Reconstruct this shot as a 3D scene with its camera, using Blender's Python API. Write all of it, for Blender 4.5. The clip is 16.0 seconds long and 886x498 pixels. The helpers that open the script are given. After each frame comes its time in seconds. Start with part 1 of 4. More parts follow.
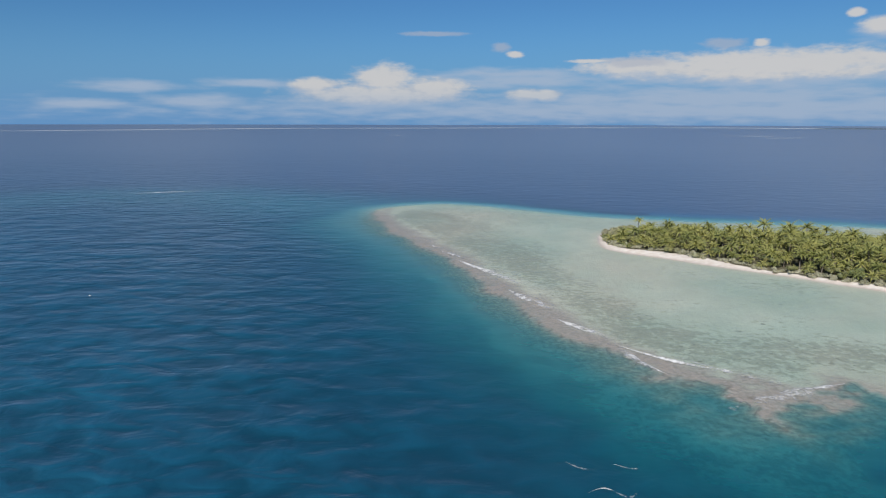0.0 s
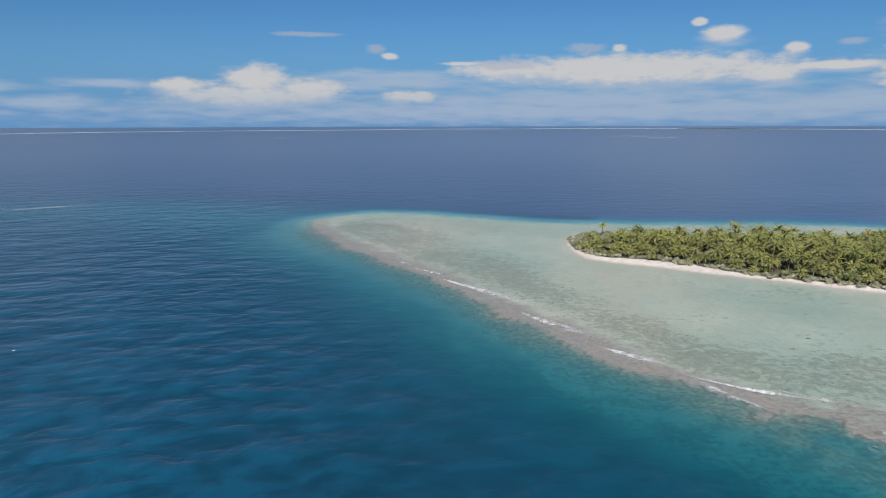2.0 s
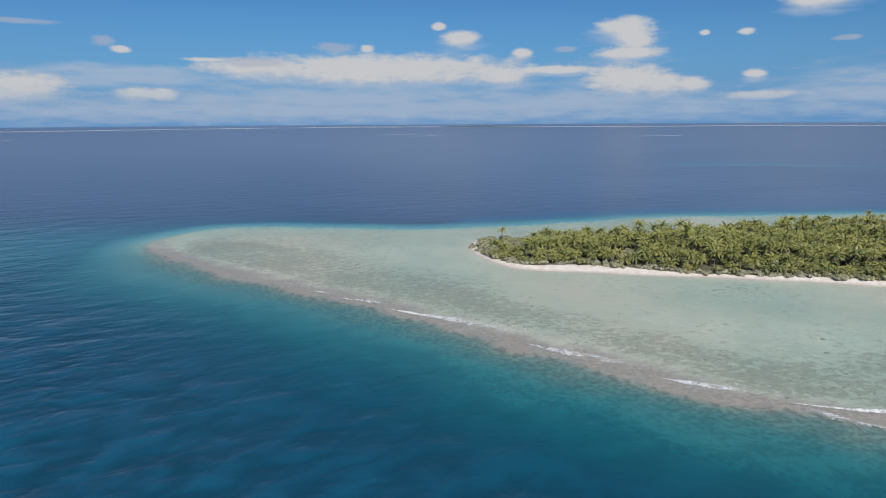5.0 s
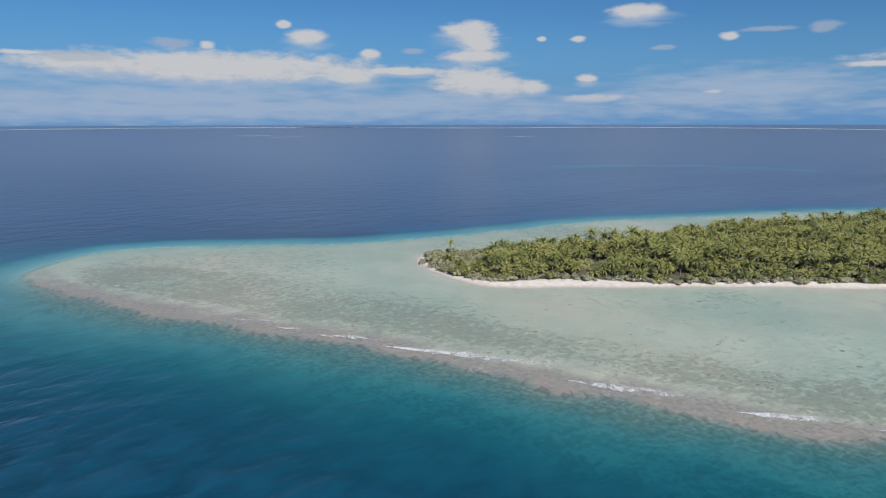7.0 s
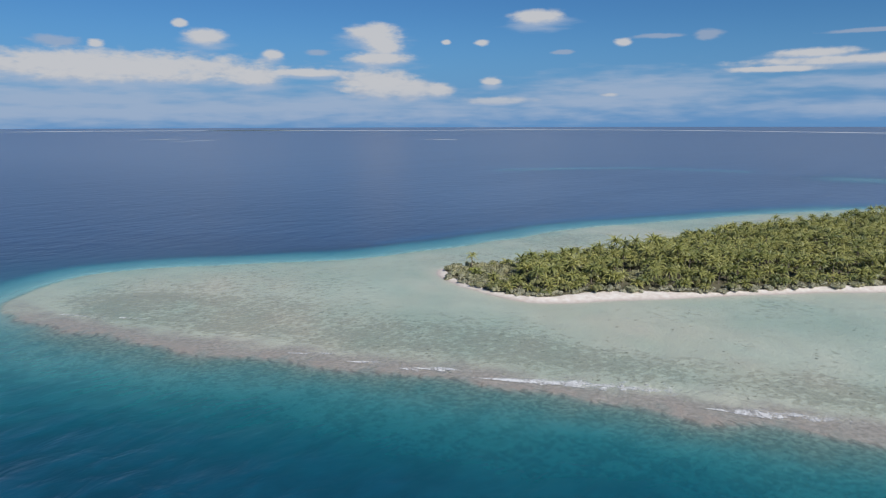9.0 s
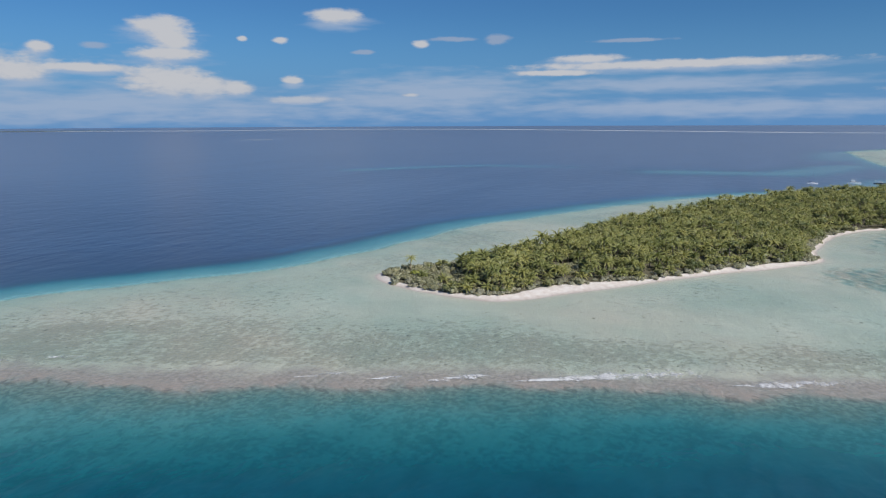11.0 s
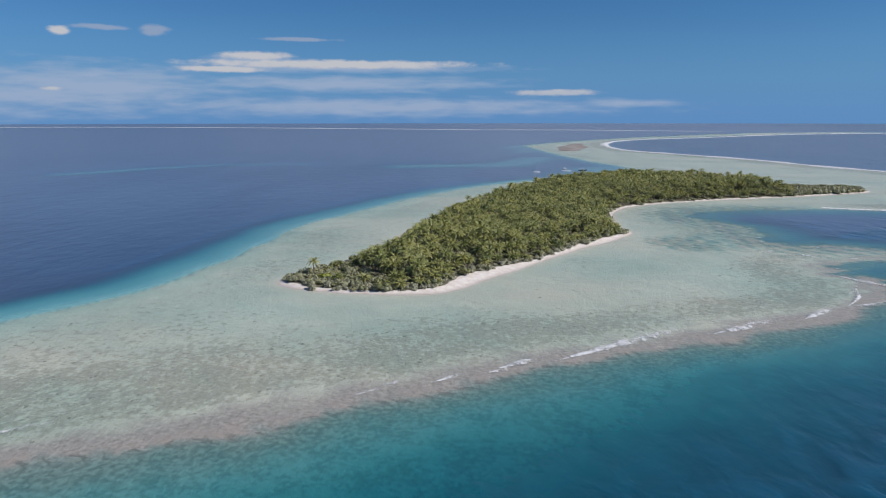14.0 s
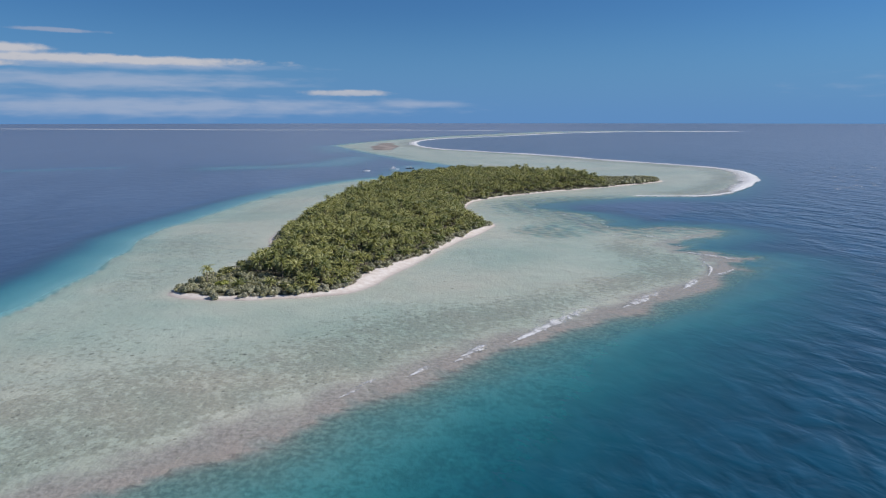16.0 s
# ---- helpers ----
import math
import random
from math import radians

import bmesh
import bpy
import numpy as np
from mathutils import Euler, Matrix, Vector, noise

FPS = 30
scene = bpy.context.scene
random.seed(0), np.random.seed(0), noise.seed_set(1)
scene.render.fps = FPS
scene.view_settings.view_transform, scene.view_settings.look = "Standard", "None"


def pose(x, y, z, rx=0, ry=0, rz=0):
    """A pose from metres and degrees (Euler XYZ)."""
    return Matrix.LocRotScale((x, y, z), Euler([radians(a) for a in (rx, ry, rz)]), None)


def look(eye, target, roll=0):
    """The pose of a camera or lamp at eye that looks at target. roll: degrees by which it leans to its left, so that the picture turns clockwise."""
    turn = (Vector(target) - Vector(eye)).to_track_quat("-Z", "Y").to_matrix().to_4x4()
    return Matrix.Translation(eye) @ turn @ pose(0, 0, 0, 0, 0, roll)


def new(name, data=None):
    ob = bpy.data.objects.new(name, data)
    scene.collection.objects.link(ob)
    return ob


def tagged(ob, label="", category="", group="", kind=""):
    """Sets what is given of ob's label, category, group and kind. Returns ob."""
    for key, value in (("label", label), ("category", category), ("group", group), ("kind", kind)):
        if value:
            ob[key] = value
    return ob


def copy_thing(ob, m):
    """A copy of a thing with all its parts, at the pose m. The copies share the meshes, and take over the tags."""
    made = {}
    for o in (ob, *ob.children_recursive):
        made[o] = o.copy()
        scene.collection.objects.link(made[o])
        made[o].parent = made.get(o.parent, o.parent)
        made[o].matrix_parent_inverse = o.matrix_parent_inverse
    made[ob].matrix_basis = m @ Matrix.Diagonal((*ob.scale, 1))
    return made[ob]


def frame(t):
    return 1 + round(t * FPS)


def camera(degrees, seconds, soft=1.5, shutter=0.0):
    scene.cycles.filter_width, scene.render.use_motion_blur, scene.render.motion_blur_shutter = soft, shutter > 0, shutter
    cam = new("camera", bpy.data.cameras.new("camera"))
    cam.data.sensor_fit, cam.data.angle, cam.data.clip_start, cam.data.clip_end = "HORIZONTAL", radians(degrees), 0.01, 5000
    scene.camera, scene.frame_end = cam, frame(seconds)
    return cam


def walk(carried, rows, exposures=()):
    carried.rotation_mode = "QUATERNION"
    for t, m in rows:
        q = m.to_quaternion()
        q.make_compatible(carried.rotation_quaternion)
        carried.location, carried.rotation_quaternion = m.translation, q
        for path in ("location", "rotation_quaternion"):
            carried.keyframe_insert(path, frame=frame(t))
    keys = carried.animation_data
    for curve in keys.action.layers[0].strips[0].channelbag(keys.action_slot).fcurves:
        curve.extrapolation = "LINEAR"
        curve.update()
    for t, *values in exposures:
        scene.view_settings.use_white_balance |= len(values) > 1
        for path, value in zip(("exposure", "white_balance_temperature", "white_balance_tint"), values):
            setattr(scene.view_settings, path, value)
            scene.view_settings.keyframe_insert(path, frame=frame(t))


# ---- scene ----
cam = camera(67.65, 16.0, soft=1.15)
PATH = [
    (0, pose(-79.5, -431.7, 71.8, 79.13, -0.12, 4.28)),
    (0.5, pose(-91.6, -423.1, 72.1, 79.17, 0.03, -0.82)),
    (1, pose(-103.7, -414.2, 72.4, 79.19, 0.13, -2.87)),
    (1.5, pose(-116.0, -405.0, 72.7, 79.24, 0.13, -4.23)),
    (2, pose(-128.8, -396.0, 72.9, 79.26, 0.14, -6.13)),
    (2.5, pose(-141.9, -386.5, 73.0, 79.25, 0.19, -9.51)),
    (3, pose(-154.3, -376.2, 73.0, 79.21, 0.23, -13.31)),
    (3.5, pose(-165.5, -365.0, 72.9, 79.16, 0.32, -16.99)),
    (4, pose(-175.4, -352.9, 72.9, 79.09, 0.32, -21.71)),
    (4.5, pose(-184.2, -339.5, 72.9, 79.05, 0.24, -25.89)),
    (5, pose(-191.2, -325.6, 72.9, 79.08, 0.36, -26.81)),
    (5.2, pose(-194.0, -320.1, 73.1, 79.04, 0.34, -28.66)),
    (7.5, pose(-224.6, -256.6, 76.2, 79.06, 0.15, -43.07)),
    (8, pose(-231.7, -242.5, 76.9, 79.12, 0.13, -46.80)),
    (8.2, pose(-234.7, -236.8, 77.1, 79.22, 0.13, -46.95)),
    (10.3, pose(-267.1, -175.9, 78.1, 79.22, 0.17, -53.65)),
    (10.5, pose(-270.2, -170.0, 78.1, 79.20, 0.16, -56.82)),
    (11, pose(-278.0, -155.1, 78.0, 79.17, 0.23, -63.86)),
    (11.5, pose(-285.0, -138.6, 77.7, 79.11, 0.30, -67.12)),
    (12, pose(-290.8, -121.1, 77.5, 79.05, 0.28, -72.49)),
    (12.5, pose(-295.2, -103.5, 77.2, 79.00, 0.26, -76.06)),
    (13, pose(-297.8, -85.6, 76.9, 78.97, 0.23, -81.96)),
    (13.5, pose(-299.0, -67.2, 76.5, 78.93, 0.12, -85.90)),
    (14, pose(-299.1, -48.3, 76.2, 78.95, 0.03, -91.11)),
    (14.5, pose(-298.3, -30.4, 75.8, 78.95, -0.01, -95.55)),
    (15, pose(-297.1, -15.6, 75.4, 79.02, 0.07, -99.54)),
    (15.5, pose(-295.3, -5.4, 75.0, 79.02, 0.13, -104.42)),
    (16, pose(-293.4, 0.1, 74.6, 78.97, 0.02, -108.52)),
]
walk(cam, PATH, ((0.0, 0.06, 6700, 10), (5.0, 0.05, 6620, 10), (9.0, 0.0, 6500, 11), (12.5, -0.03, 6430, 12), (16.0, -0.05, 6380, 14)))

# ---- light ----
SUN_AZ, SUN_EL = 196.0, 43.0          # degrees clockwise from +y, and above the horizon


class Graph:
    """Short calls for building node trees."""

    def __init__(self, tree):
        self.tree, self.nodes, self.links = tree, tree.nodes, tree.links

    def plug(self, socket, value):
        if isinstance(value, bpy.types.NodeSocket):
            self.links.new(value, socket)
        elif value is not None:
            if isinstance(value, (tuple, list)) and len(value) == 3 and len(socket.default_value) == 4:
                value = (*value, 1.0)
            socket.default_value = value

    def math(self, op, a, b=None, c=None, clamp=False):
        n = self.nodes.new("ShaderNodeMath")
        n.operation, n.use_clamp = op, clamp
        for i, v in enumerate((a, b, c)):
            self.plug(n.inputs[i], v)
        return n.outputs[0]

    def vec(self, op, a, b=None, c=None):
        n = self.nodes.new("ShaderNodeVectorMath")
        n.operation = op
        for i, v in enumerate((a, b, c)):
            self.plug(n.inputs[i], v)
        return n.outputs["Value"] if op in ("LENGTH", "DOT_PRODUCT") else n.outputs[0]

    def ramp(self, x, lo, hi, a=0.0, b=1.0, smooth=True):
        n = self.nodes.new("ShaderNodeMapRange")
        n.interpolation_type = "SMOOTHSTEP" if smooth else "LINEAR"
        for i, v in enumerate((x, lo, hi, a, b)):
            self.plug(n.inputs[i], v)
        return n.outputs[0]

    def mix(self, f, a, b, blend="MIX"):
        n = self.nodes.new("ShaderNodeMix")
        n.data_type, n.blend_type = "RGBA", blend
        self.plug(n.inputs[0], f), self.plug(n.inputs[6], a), self.plug(n.inputs[7], b)
        return n.outputs[2]

    def noise(self, p, scale, detail=4.0, rough=0.55, distort=0.0):
        n = self.nodes.new("ShaderNodeTexNoise")
        self.plug(n.inputs["Vector"], p)
        for k, v in (("Scale", scale), ("Detail", detail), ("Roughness", rough), ("Distortion", distort)):
            n.inputs[k].default_value = v
        return n.outputs[0]

    def cells(self, p, scale, feature="F1"):
        n = self.nodes.new("ShaderNodeTexVoronoi")
        n.feature = feature
        self.plug(n.inputs["Vector"], p)
        n.inputs["Scale"].default_value = scale
        return n.outputs["Distance"]

    def xyz(self, x=0.0, y=0.0, z=0.0):
        n = self.nodes.new("ShaderNodeCombineXYZ")
        for i, v in enumerate((x, y, z)):
            self.plug(n.inputs[i], v)
        return n.outputs[0]

    def split(self, v):
        n = self.nodes.new("ShaderNodeSeparateXYZ")
        self.plug(n.inputs[0], v)
        return n.outputs

    def place(self, turn=0.0, scale=(1, 1, 1)):
        """Metres of the place, turned about z and stretched."""
        t = self.nodes.new("ShaderNodeTexCoord")
        m = self.nodes.new("ShaderNodeMapping")
        self.links.new(t.outputs["Object"], m.inputs[0])
        m.inputs["Rotation"].default_value = (0, 0, radians(turn))
        m.inputs["Scale"].default_value = scale
        return m.outputs[0]

    def attr(self, name):
        n = self.nodes.new("ShaderNodeAttribute")
        n.attribute_name = name
        return n.outputs["Fac"]

    def bump(self, height, distance, strength=1.0, normal=None):
        n = self.nodes.new("ShaderNodeBump")
        self.plug(n.inputs["Height"], height), self.plug(n.inputs["Strength"], strength)
        self.plug(n.inputs["Distance"], distance), self.plug(n.inputs["Normal"], normal)
        return n.outputs[0]


def build_world():
    world = bpy.data.worlds.new("sky")
    scene.world = world
    world.use_nodes = True
    g = Graph(world.node_tree)
    back = g.nodes["Background"]
    sky = g.nodes.new("ShaderNodeTexSky")
    sky.sky_type, sky.sun_disc = "NISHITA", False
    sky.sun_elevation, sky.sun_rotation = radians(SUN_EL), radians(SUN_AZ)
    sky.air_density, sky.dust_density, sky.ozone_density = 1.0, 0.15, 4.0
    coord = g.nodes.new("ShaderNodeTexCoord").outputs["Generated"]
    x, y, z = g.split(g.vec("NORMALIZE", coord))
    az = g.math("MULTIPLY", g.math("ARCTAN2", x, y), 57.2958)
    el = g.math("MULTIPLY", g.math("ARCSINE", z), 57.2958)
    # edges of the clouds wander with two scales of noise
    flat = g.xyz(az, g.math("MULTIPLY", el, 2.5))
    n1 = g.noise(flat, 0.62, 4.5, 0.5)
    n2 = g.noise(g.vec("ADD", flat, (31.0, 7.0, 3.0)), 0.16, 3.0, 0.5)
    mist = g.noise(g.xyz(g.math("MULTIPLY", az, 0.33), g.math("MULTIPLY", el, 1.9)), 1.0, 3.0, 0.5)
    p = g.xyz(az, el)

    def heap(blobs):
        """Distance, in units of its own size, to the nearest of some flattened round clouds."""
        best = None
        for a, e, w, h in blobs:
            d = g.vec("LENGTH", g.vec("MULTIPLY_ADD", p, (1 / w, 1 / h, 0), (-a / w, -e / h, 0)))
            best = d if best is None else g.math("SMOOTH_MIN", best, d, 0.25)
        return best

    cumulus = (
        (-9.2, 3.44, 2.5, 1.37), (-9.6, 2.15, 7.1, 0.92), (-14.8, 2.93, 2.3, 0.68), (-5.0, 2.63, 2.9, 1.01), (4.5, 2.16, 1.3, 0.55), (1.7, 5.5, 0.7, 0.27),
        (21.5, 4.16, 12.6, 1.36), (11.2, 4.33, 4.2, 0.8), (31.9, 3.68, 2.3, 0.9), (20.6, 5.97, 0.6, 0.31), (2.7, 2.21, 1.5, 0.57), (7.7, 4.91, 1.9, 0.18),
        (28.3, 6.69, 1.5, 0.75), (26.5, 7.69, 0.6, 0.31), (33.4, 5.47, 0.8, 0.48), (41.7, 7.23, 2.3, 0.88), (42.0, 5.27, 2.7, 0.58), (42.3, 6.35, 1.5, 1.15),
        (36.3, 4.1, 3.7, 0.4), (41.9, 3.09, 3.4, 1.37), (44.5, 2.72, 2.4, 1.01), (46.9, 2.72, 1.4, 0.69), (51.9, 1.86, 2.9, 0.37), (51.4, 3.43, 0.8, 0.41),
        (55.2, 8.45, 2.1, 0.69), (50.6, 6.56, 0.6, 0.27), (47.6, 6.62, 0.4, 0.18), (62.0, 6.36, 0.7, 0.3), (61.1, 2.29, 0.8, 0.18), (75.9, 4.99, 2.9, 0.4),
        (82.3, 4.45, 11.0, 0.41), (73.3, 3.98, 3.5, 0.23), (100.6, 2.23, 3.6, 0.26),
    )
    dusky = (
        (0.5, 6.09, 0.8, 0.4), (18.0, 5.98, 1.7, 0.45), (11.3, 4.77, 2.8, 0.45), (37.0, 5.72, 1.1, 0.26), (68.3, 6.62, 1.0, 0.33), (68.4, 6.78, 1.2, 0.39),
        (57.3, 5.74, 1.0, 0.2), (79.4, 6.39, 3.1, 0.18), (-5.0, 7.17, 2.8, 0.22), (64.8, 6.77, 2.1, 0.21),
    )
    veil = (
        (-28.6, 2.69, 3.9, 0.46), (-19.8, 3.09, 4.0, 0.35), (-24.2, 1.56, 3.9, 0.61), (-32.2, 1.29, 3.1, 0.5), (1.2, 3.96, 6.5, 0.45), (1.9, 3.42, 9.3, 0.73),
        (17.7, 1.87, 19.7, 1.2), (38.1, 1.6, 13.3, 1.01), (63.7, 2.47, 9.4, 1.59), (82.7, 2.93, 11.7, 0.6), (106.5, 1.31, 3.5, 0.34), (60.0, 1.86, 9.6, 0.95),
        (85.1, 1.06, 18.9, 0.75), (110.0, 11.3, 14.0, 1.0),
        (20.0, 1.0, 48.0, 1.1), (-60.0, 2.0, 14.0, 1.0), (-110.0, 2.5, 25.0, 1.5), (180.0, 2.5, 30.0, 1.2),
    )
    n4 = g.noise(g.vec("ADD", flat, (5.0, 17.0, 0.0)), 2.3, 3.0, 0.5)
    rough = g.math("ADD", g.math("MULTIPLY", n1, 1.2), g.math("MULTIPLY", n2, 0.35))
    rough = g.math("ADD", rough, g.math("MULTIPLY", g.math("SUBTRACT", n4, 0.5), 0.28))
    # a soft skirt of mist hangs under the larger heads
    skirts = tuple((a, e - 0.55 * h, 1.1 * w, 0.95 * h) for a, e, w, h in cumulus if h > 0.35)
    heads = tuple((a, e + 0.14 * h, w, 0.84 * h) if h > 0.35 else (a, e, w, h) for a, e, w, h in cumulus)
    dc = g.math("ADD", heap(heads), g.math("SUBTRACT", rough, 0.775))
    dg = g.math("ADD", heap(dusky), g.math("SUBTRACT", rough, 0.775))
    dv = g.math("ADD", heap(veil + skirts), g.math("MULTIPLY", g.math("SUBTRACT", mist, 0.5), 1.7))
    body = g.ramp(dc, 1.30, 0.55)
    thin = g.math("MULTIPLY", g.ramp(dv, 1.5, 0.1), 0.76)
    dusk = g.math("MULTIPLY", g.ramp(dg, 1.2, 0.5), 0.62)
    # sunlit heads over greyer, bluish bases
    puff = g.noise(g.vec("ADD", flat, (0.0, -0.5, 0.0)), 0.9, 4.0, 0.55)
    light = g.ramp(g.math("ADD", g.math("SUBTRACT", puff, g.math("MULTIPLY", dc, 0.35)), g.math("MULTIPLY", el, 0.05)), 0.0, 0.55)
    col_c = g.mix(light, (0.36, 0.42, 0.515), (0.535, 0.55, 0.575))
    col_v = (0.36, 0.445, 0.58, 1.0)
    clear = g.mix(1.0, sky.outputs[0], (SKY_TINT), "MULTIPLY")
    clear = g.mix(1.0, clear, (SKY_GAIN, SKY_GAIN, SKY_GAIN), "MULTIPLY")
    # a band of sea air lies blue and dim along the horizon
    clear = g.mix(g.ramp(el, 9.0, -0.5, 0.0, 0.92), clear, (0.112, 0.27, 0.535))
    out = g.mix(thin, clear, col_v)
    out = g.mix(g.math("MULTIPLY", body, g.ramp(el, 0.6, 3.2, 0.30, 0.97)), out, col_c)
    out = g.mix(dusk, out, (0.36, 0.41, 0.51))
    # fair-weather clouds added out of view overhead, to whiten what the sea reflects
    up = g.math("MAXIMUM", z, 0.05)
    over = g.xyz(g.math("DIVIDE", x, up), g.math("DIVIDE", y, up))
    high = g.ramp(g.noise(over, 0.9, 6.0, 0.6), 0.50, 0.66)
    out = g.mix(g.math("MULTIPLY", high, g.math("MULTIPLY", g.ramp(el, 11.0, 17.0, 0.0, 0.85), g.ramp(el, 30.0, 50.0, 1.0, 0.12))), out, (0.52, 0.56, 0.62))
    g.plug(back.inputs[0], out)
    back.inputs[1].default_value = 1.0


SKY_TINT = (0.30, 0.575, 0.83)
SKY_GAIN = 0.087
build_world()
lamp = bpy.data.lights.new("sun", "SUN")
lamp.energy, lamp.angle, lamp.color = 4.1, radians(0.5), (1.0, 0.96, 0.9)
sun = new("sun", lamp)
_a, _e = radians(SUN_AZ), radians(SUN_EL)
sun.matrix_world = look((900 * math.sin(_a) * math.cos(_e), 900 * math.cos(_a) * math.cos(_e), 900 * math.sin(_e)), (0, 0, 0))


# ---- materials ----
def shader(name, build):
    m = bpy.data.materials.new(name)
    m.use_nodes = True
    g = Graph(m.node_tree)
    bsdf = g.nodes["Principled BSDF"]
    build(g, bsdf.inputs, g.nodes["Material Output"].inputs[0])
    return m


def plain(name, colour, rough=0.6, metal=0.0, vary=0.12, scale=3.0):
    def build(g, i, out):
        n = g.noise(g.place(), scale, 4.0)
        g.plug(i["Base Color"], g.mix(g.ramp(n, 0.3, 0.7), [c * (1 - vary) for c in colour], [min(1, c * (1 + vary)) for c in colour]))
        g.plug(i["Roughness"], rough), g.plug(i["Metallic"], metal)
    return shader(name, build)


def water_look(g, i, out):
    depth, chop = g.attr("depth"), g.attr("chop")
    # light lost on its way through the water, by colour
    loss = [g.math("EXPONENT", g.math("MULTIPLY", depth, -k)) for k in (0.19, 0.024, 0.014)]
    tint = g.nodes.new("ShaderNodeCombineColor")
    for s, v in zip(tint.inputs, loss):
        g.plug(s, v)
    clear = g.nodes.new("ShaderNodeBsdfTransparent")
    g.plug(clear.inputs[0], tint.outputs[0])
    # swell, wind waves and ripples
    swell = g.noise(g.place(-14, (0.038, 0.060, 1)), 1.0, 2.0, 0.45, 0.3)
    wind = g.noise(g.place(-20, (0.088, 0.135, 1)), 1.0, 2.6, 0.50, 0.4)
    small = g.noise(g.place(20, (0.8, 1.3, 1)), 1.0, 2.0, 0.6)
    gust = g.ramp(g.noise(g.place(12, (0.004, 0.011, 1)), 1.0, 4.0, 0.6), 0.3, 0.7, 0.45, 1.15)
    h = g.math("ADD", g.math("MULTIPLY", swell, 1.25), g.math("MULTIPLY", wind, g.math("MULTIPLY", gust, 0.80)))
    h = g.math("ADD", h, g.math("MULTIPLY", small, g.math("MULTIPLY", gust, 0.030)))
    big = g.noise(g.place(0, (1, 1, 1)), 0.006, 4.0, 0.55)
    deep = g.mix(g.ramp(big, 0.3, 0.7), (0.005, 0.066, 0.118), (0.006, 0.082, 0.143))
    # lagoon colour made paler and greyer, standing in for haze and sky reflection
    inner = g.mix(g.ramp(big, 0.3, 0.7), (0.036, 0.074, 0.145), (0.047, 0.092, 0.172))
    # paler streaks in the eastern lagoon, reflected sky and haze put into the colour
    streak = g.noise(g.place(35, (0.0022, 0.014, 1)), 1.0, 4.0, 0.6)
    east = g.ramp(g.split(g.place())[0], -40.0, 420.0)
    inner = g.mix(g.math("MULTIPLY", east, g.ramp(streak, 0.34, 0.66, 0.40, 1.0)), inner, (0.105, 0.175, 0.285))
    deep = g.mix(g.attr("lagoon"), deep, inner)
    # wave crests coloured lighter and troughs darker, in place of sunlight through thin water
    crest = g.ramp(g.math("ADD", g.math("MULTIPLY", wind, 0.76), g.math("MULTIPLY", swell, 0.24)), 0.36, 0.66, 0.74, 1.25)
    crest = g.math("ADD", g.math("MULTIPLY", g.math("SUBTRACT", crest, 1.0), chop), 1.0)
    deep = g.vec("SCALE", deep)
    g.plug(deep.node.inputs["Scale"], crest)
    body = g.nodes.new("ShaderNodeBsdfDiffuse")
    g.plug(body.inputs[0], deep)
    veil = g.math("SUBTRACT", 1.0, g.math("EXPONENT", g.math("MULTIPLY", depth, -0.080)))
    m1 = g.nodes.new("ShaderNodeMixShader")
    g.plug(m1.inputs[0], veil), g.plug(m1.inputs[1], clear.outputs[0]), g.plug(m1.inputs[2], body.outputs[0])
    normal = g.bump(h, g.math("MULTIPLY", chop, 1.9))
    g.plug(body.inputs["Normal"], g.bump(h, g.math("MULTIPLY", chop, 2.4)))
    gloss = g.nodes.new("ShaderNodeBsdfGlossy")
    g.plug(gloss.inputs["Roughness"], 0.34), g.plug(gloss.inputs["Normal"], normal)
    tilt = g.nodes.new("ShaderNodeLayerWeight")
    tilt.inputs[0].default_value = 0.5
    g.plug(tilt.inputs["Normal"], normal)
    sheen = g.math("ADD", g.math("MULTIPLY", g.math("POWER", tilt.outputs["Facing"], 5.0), 0.96), 0.035)
    m2 = g.nodes.new("ShaderNodeMixShader")
    g.plug(m2.inputs[0], g.math("MULTIPLY", g.math("MINIMUM", sheen, 0.85), g.ramp(depth, 0.3, 4.0, 0.3, 1.0))), g.plug(m2.inputs[1], m1.outputs[0]), g.plug(m2.inputs[2], gloss.outputs[0])
    g.plug(out, m2.outputs[0])


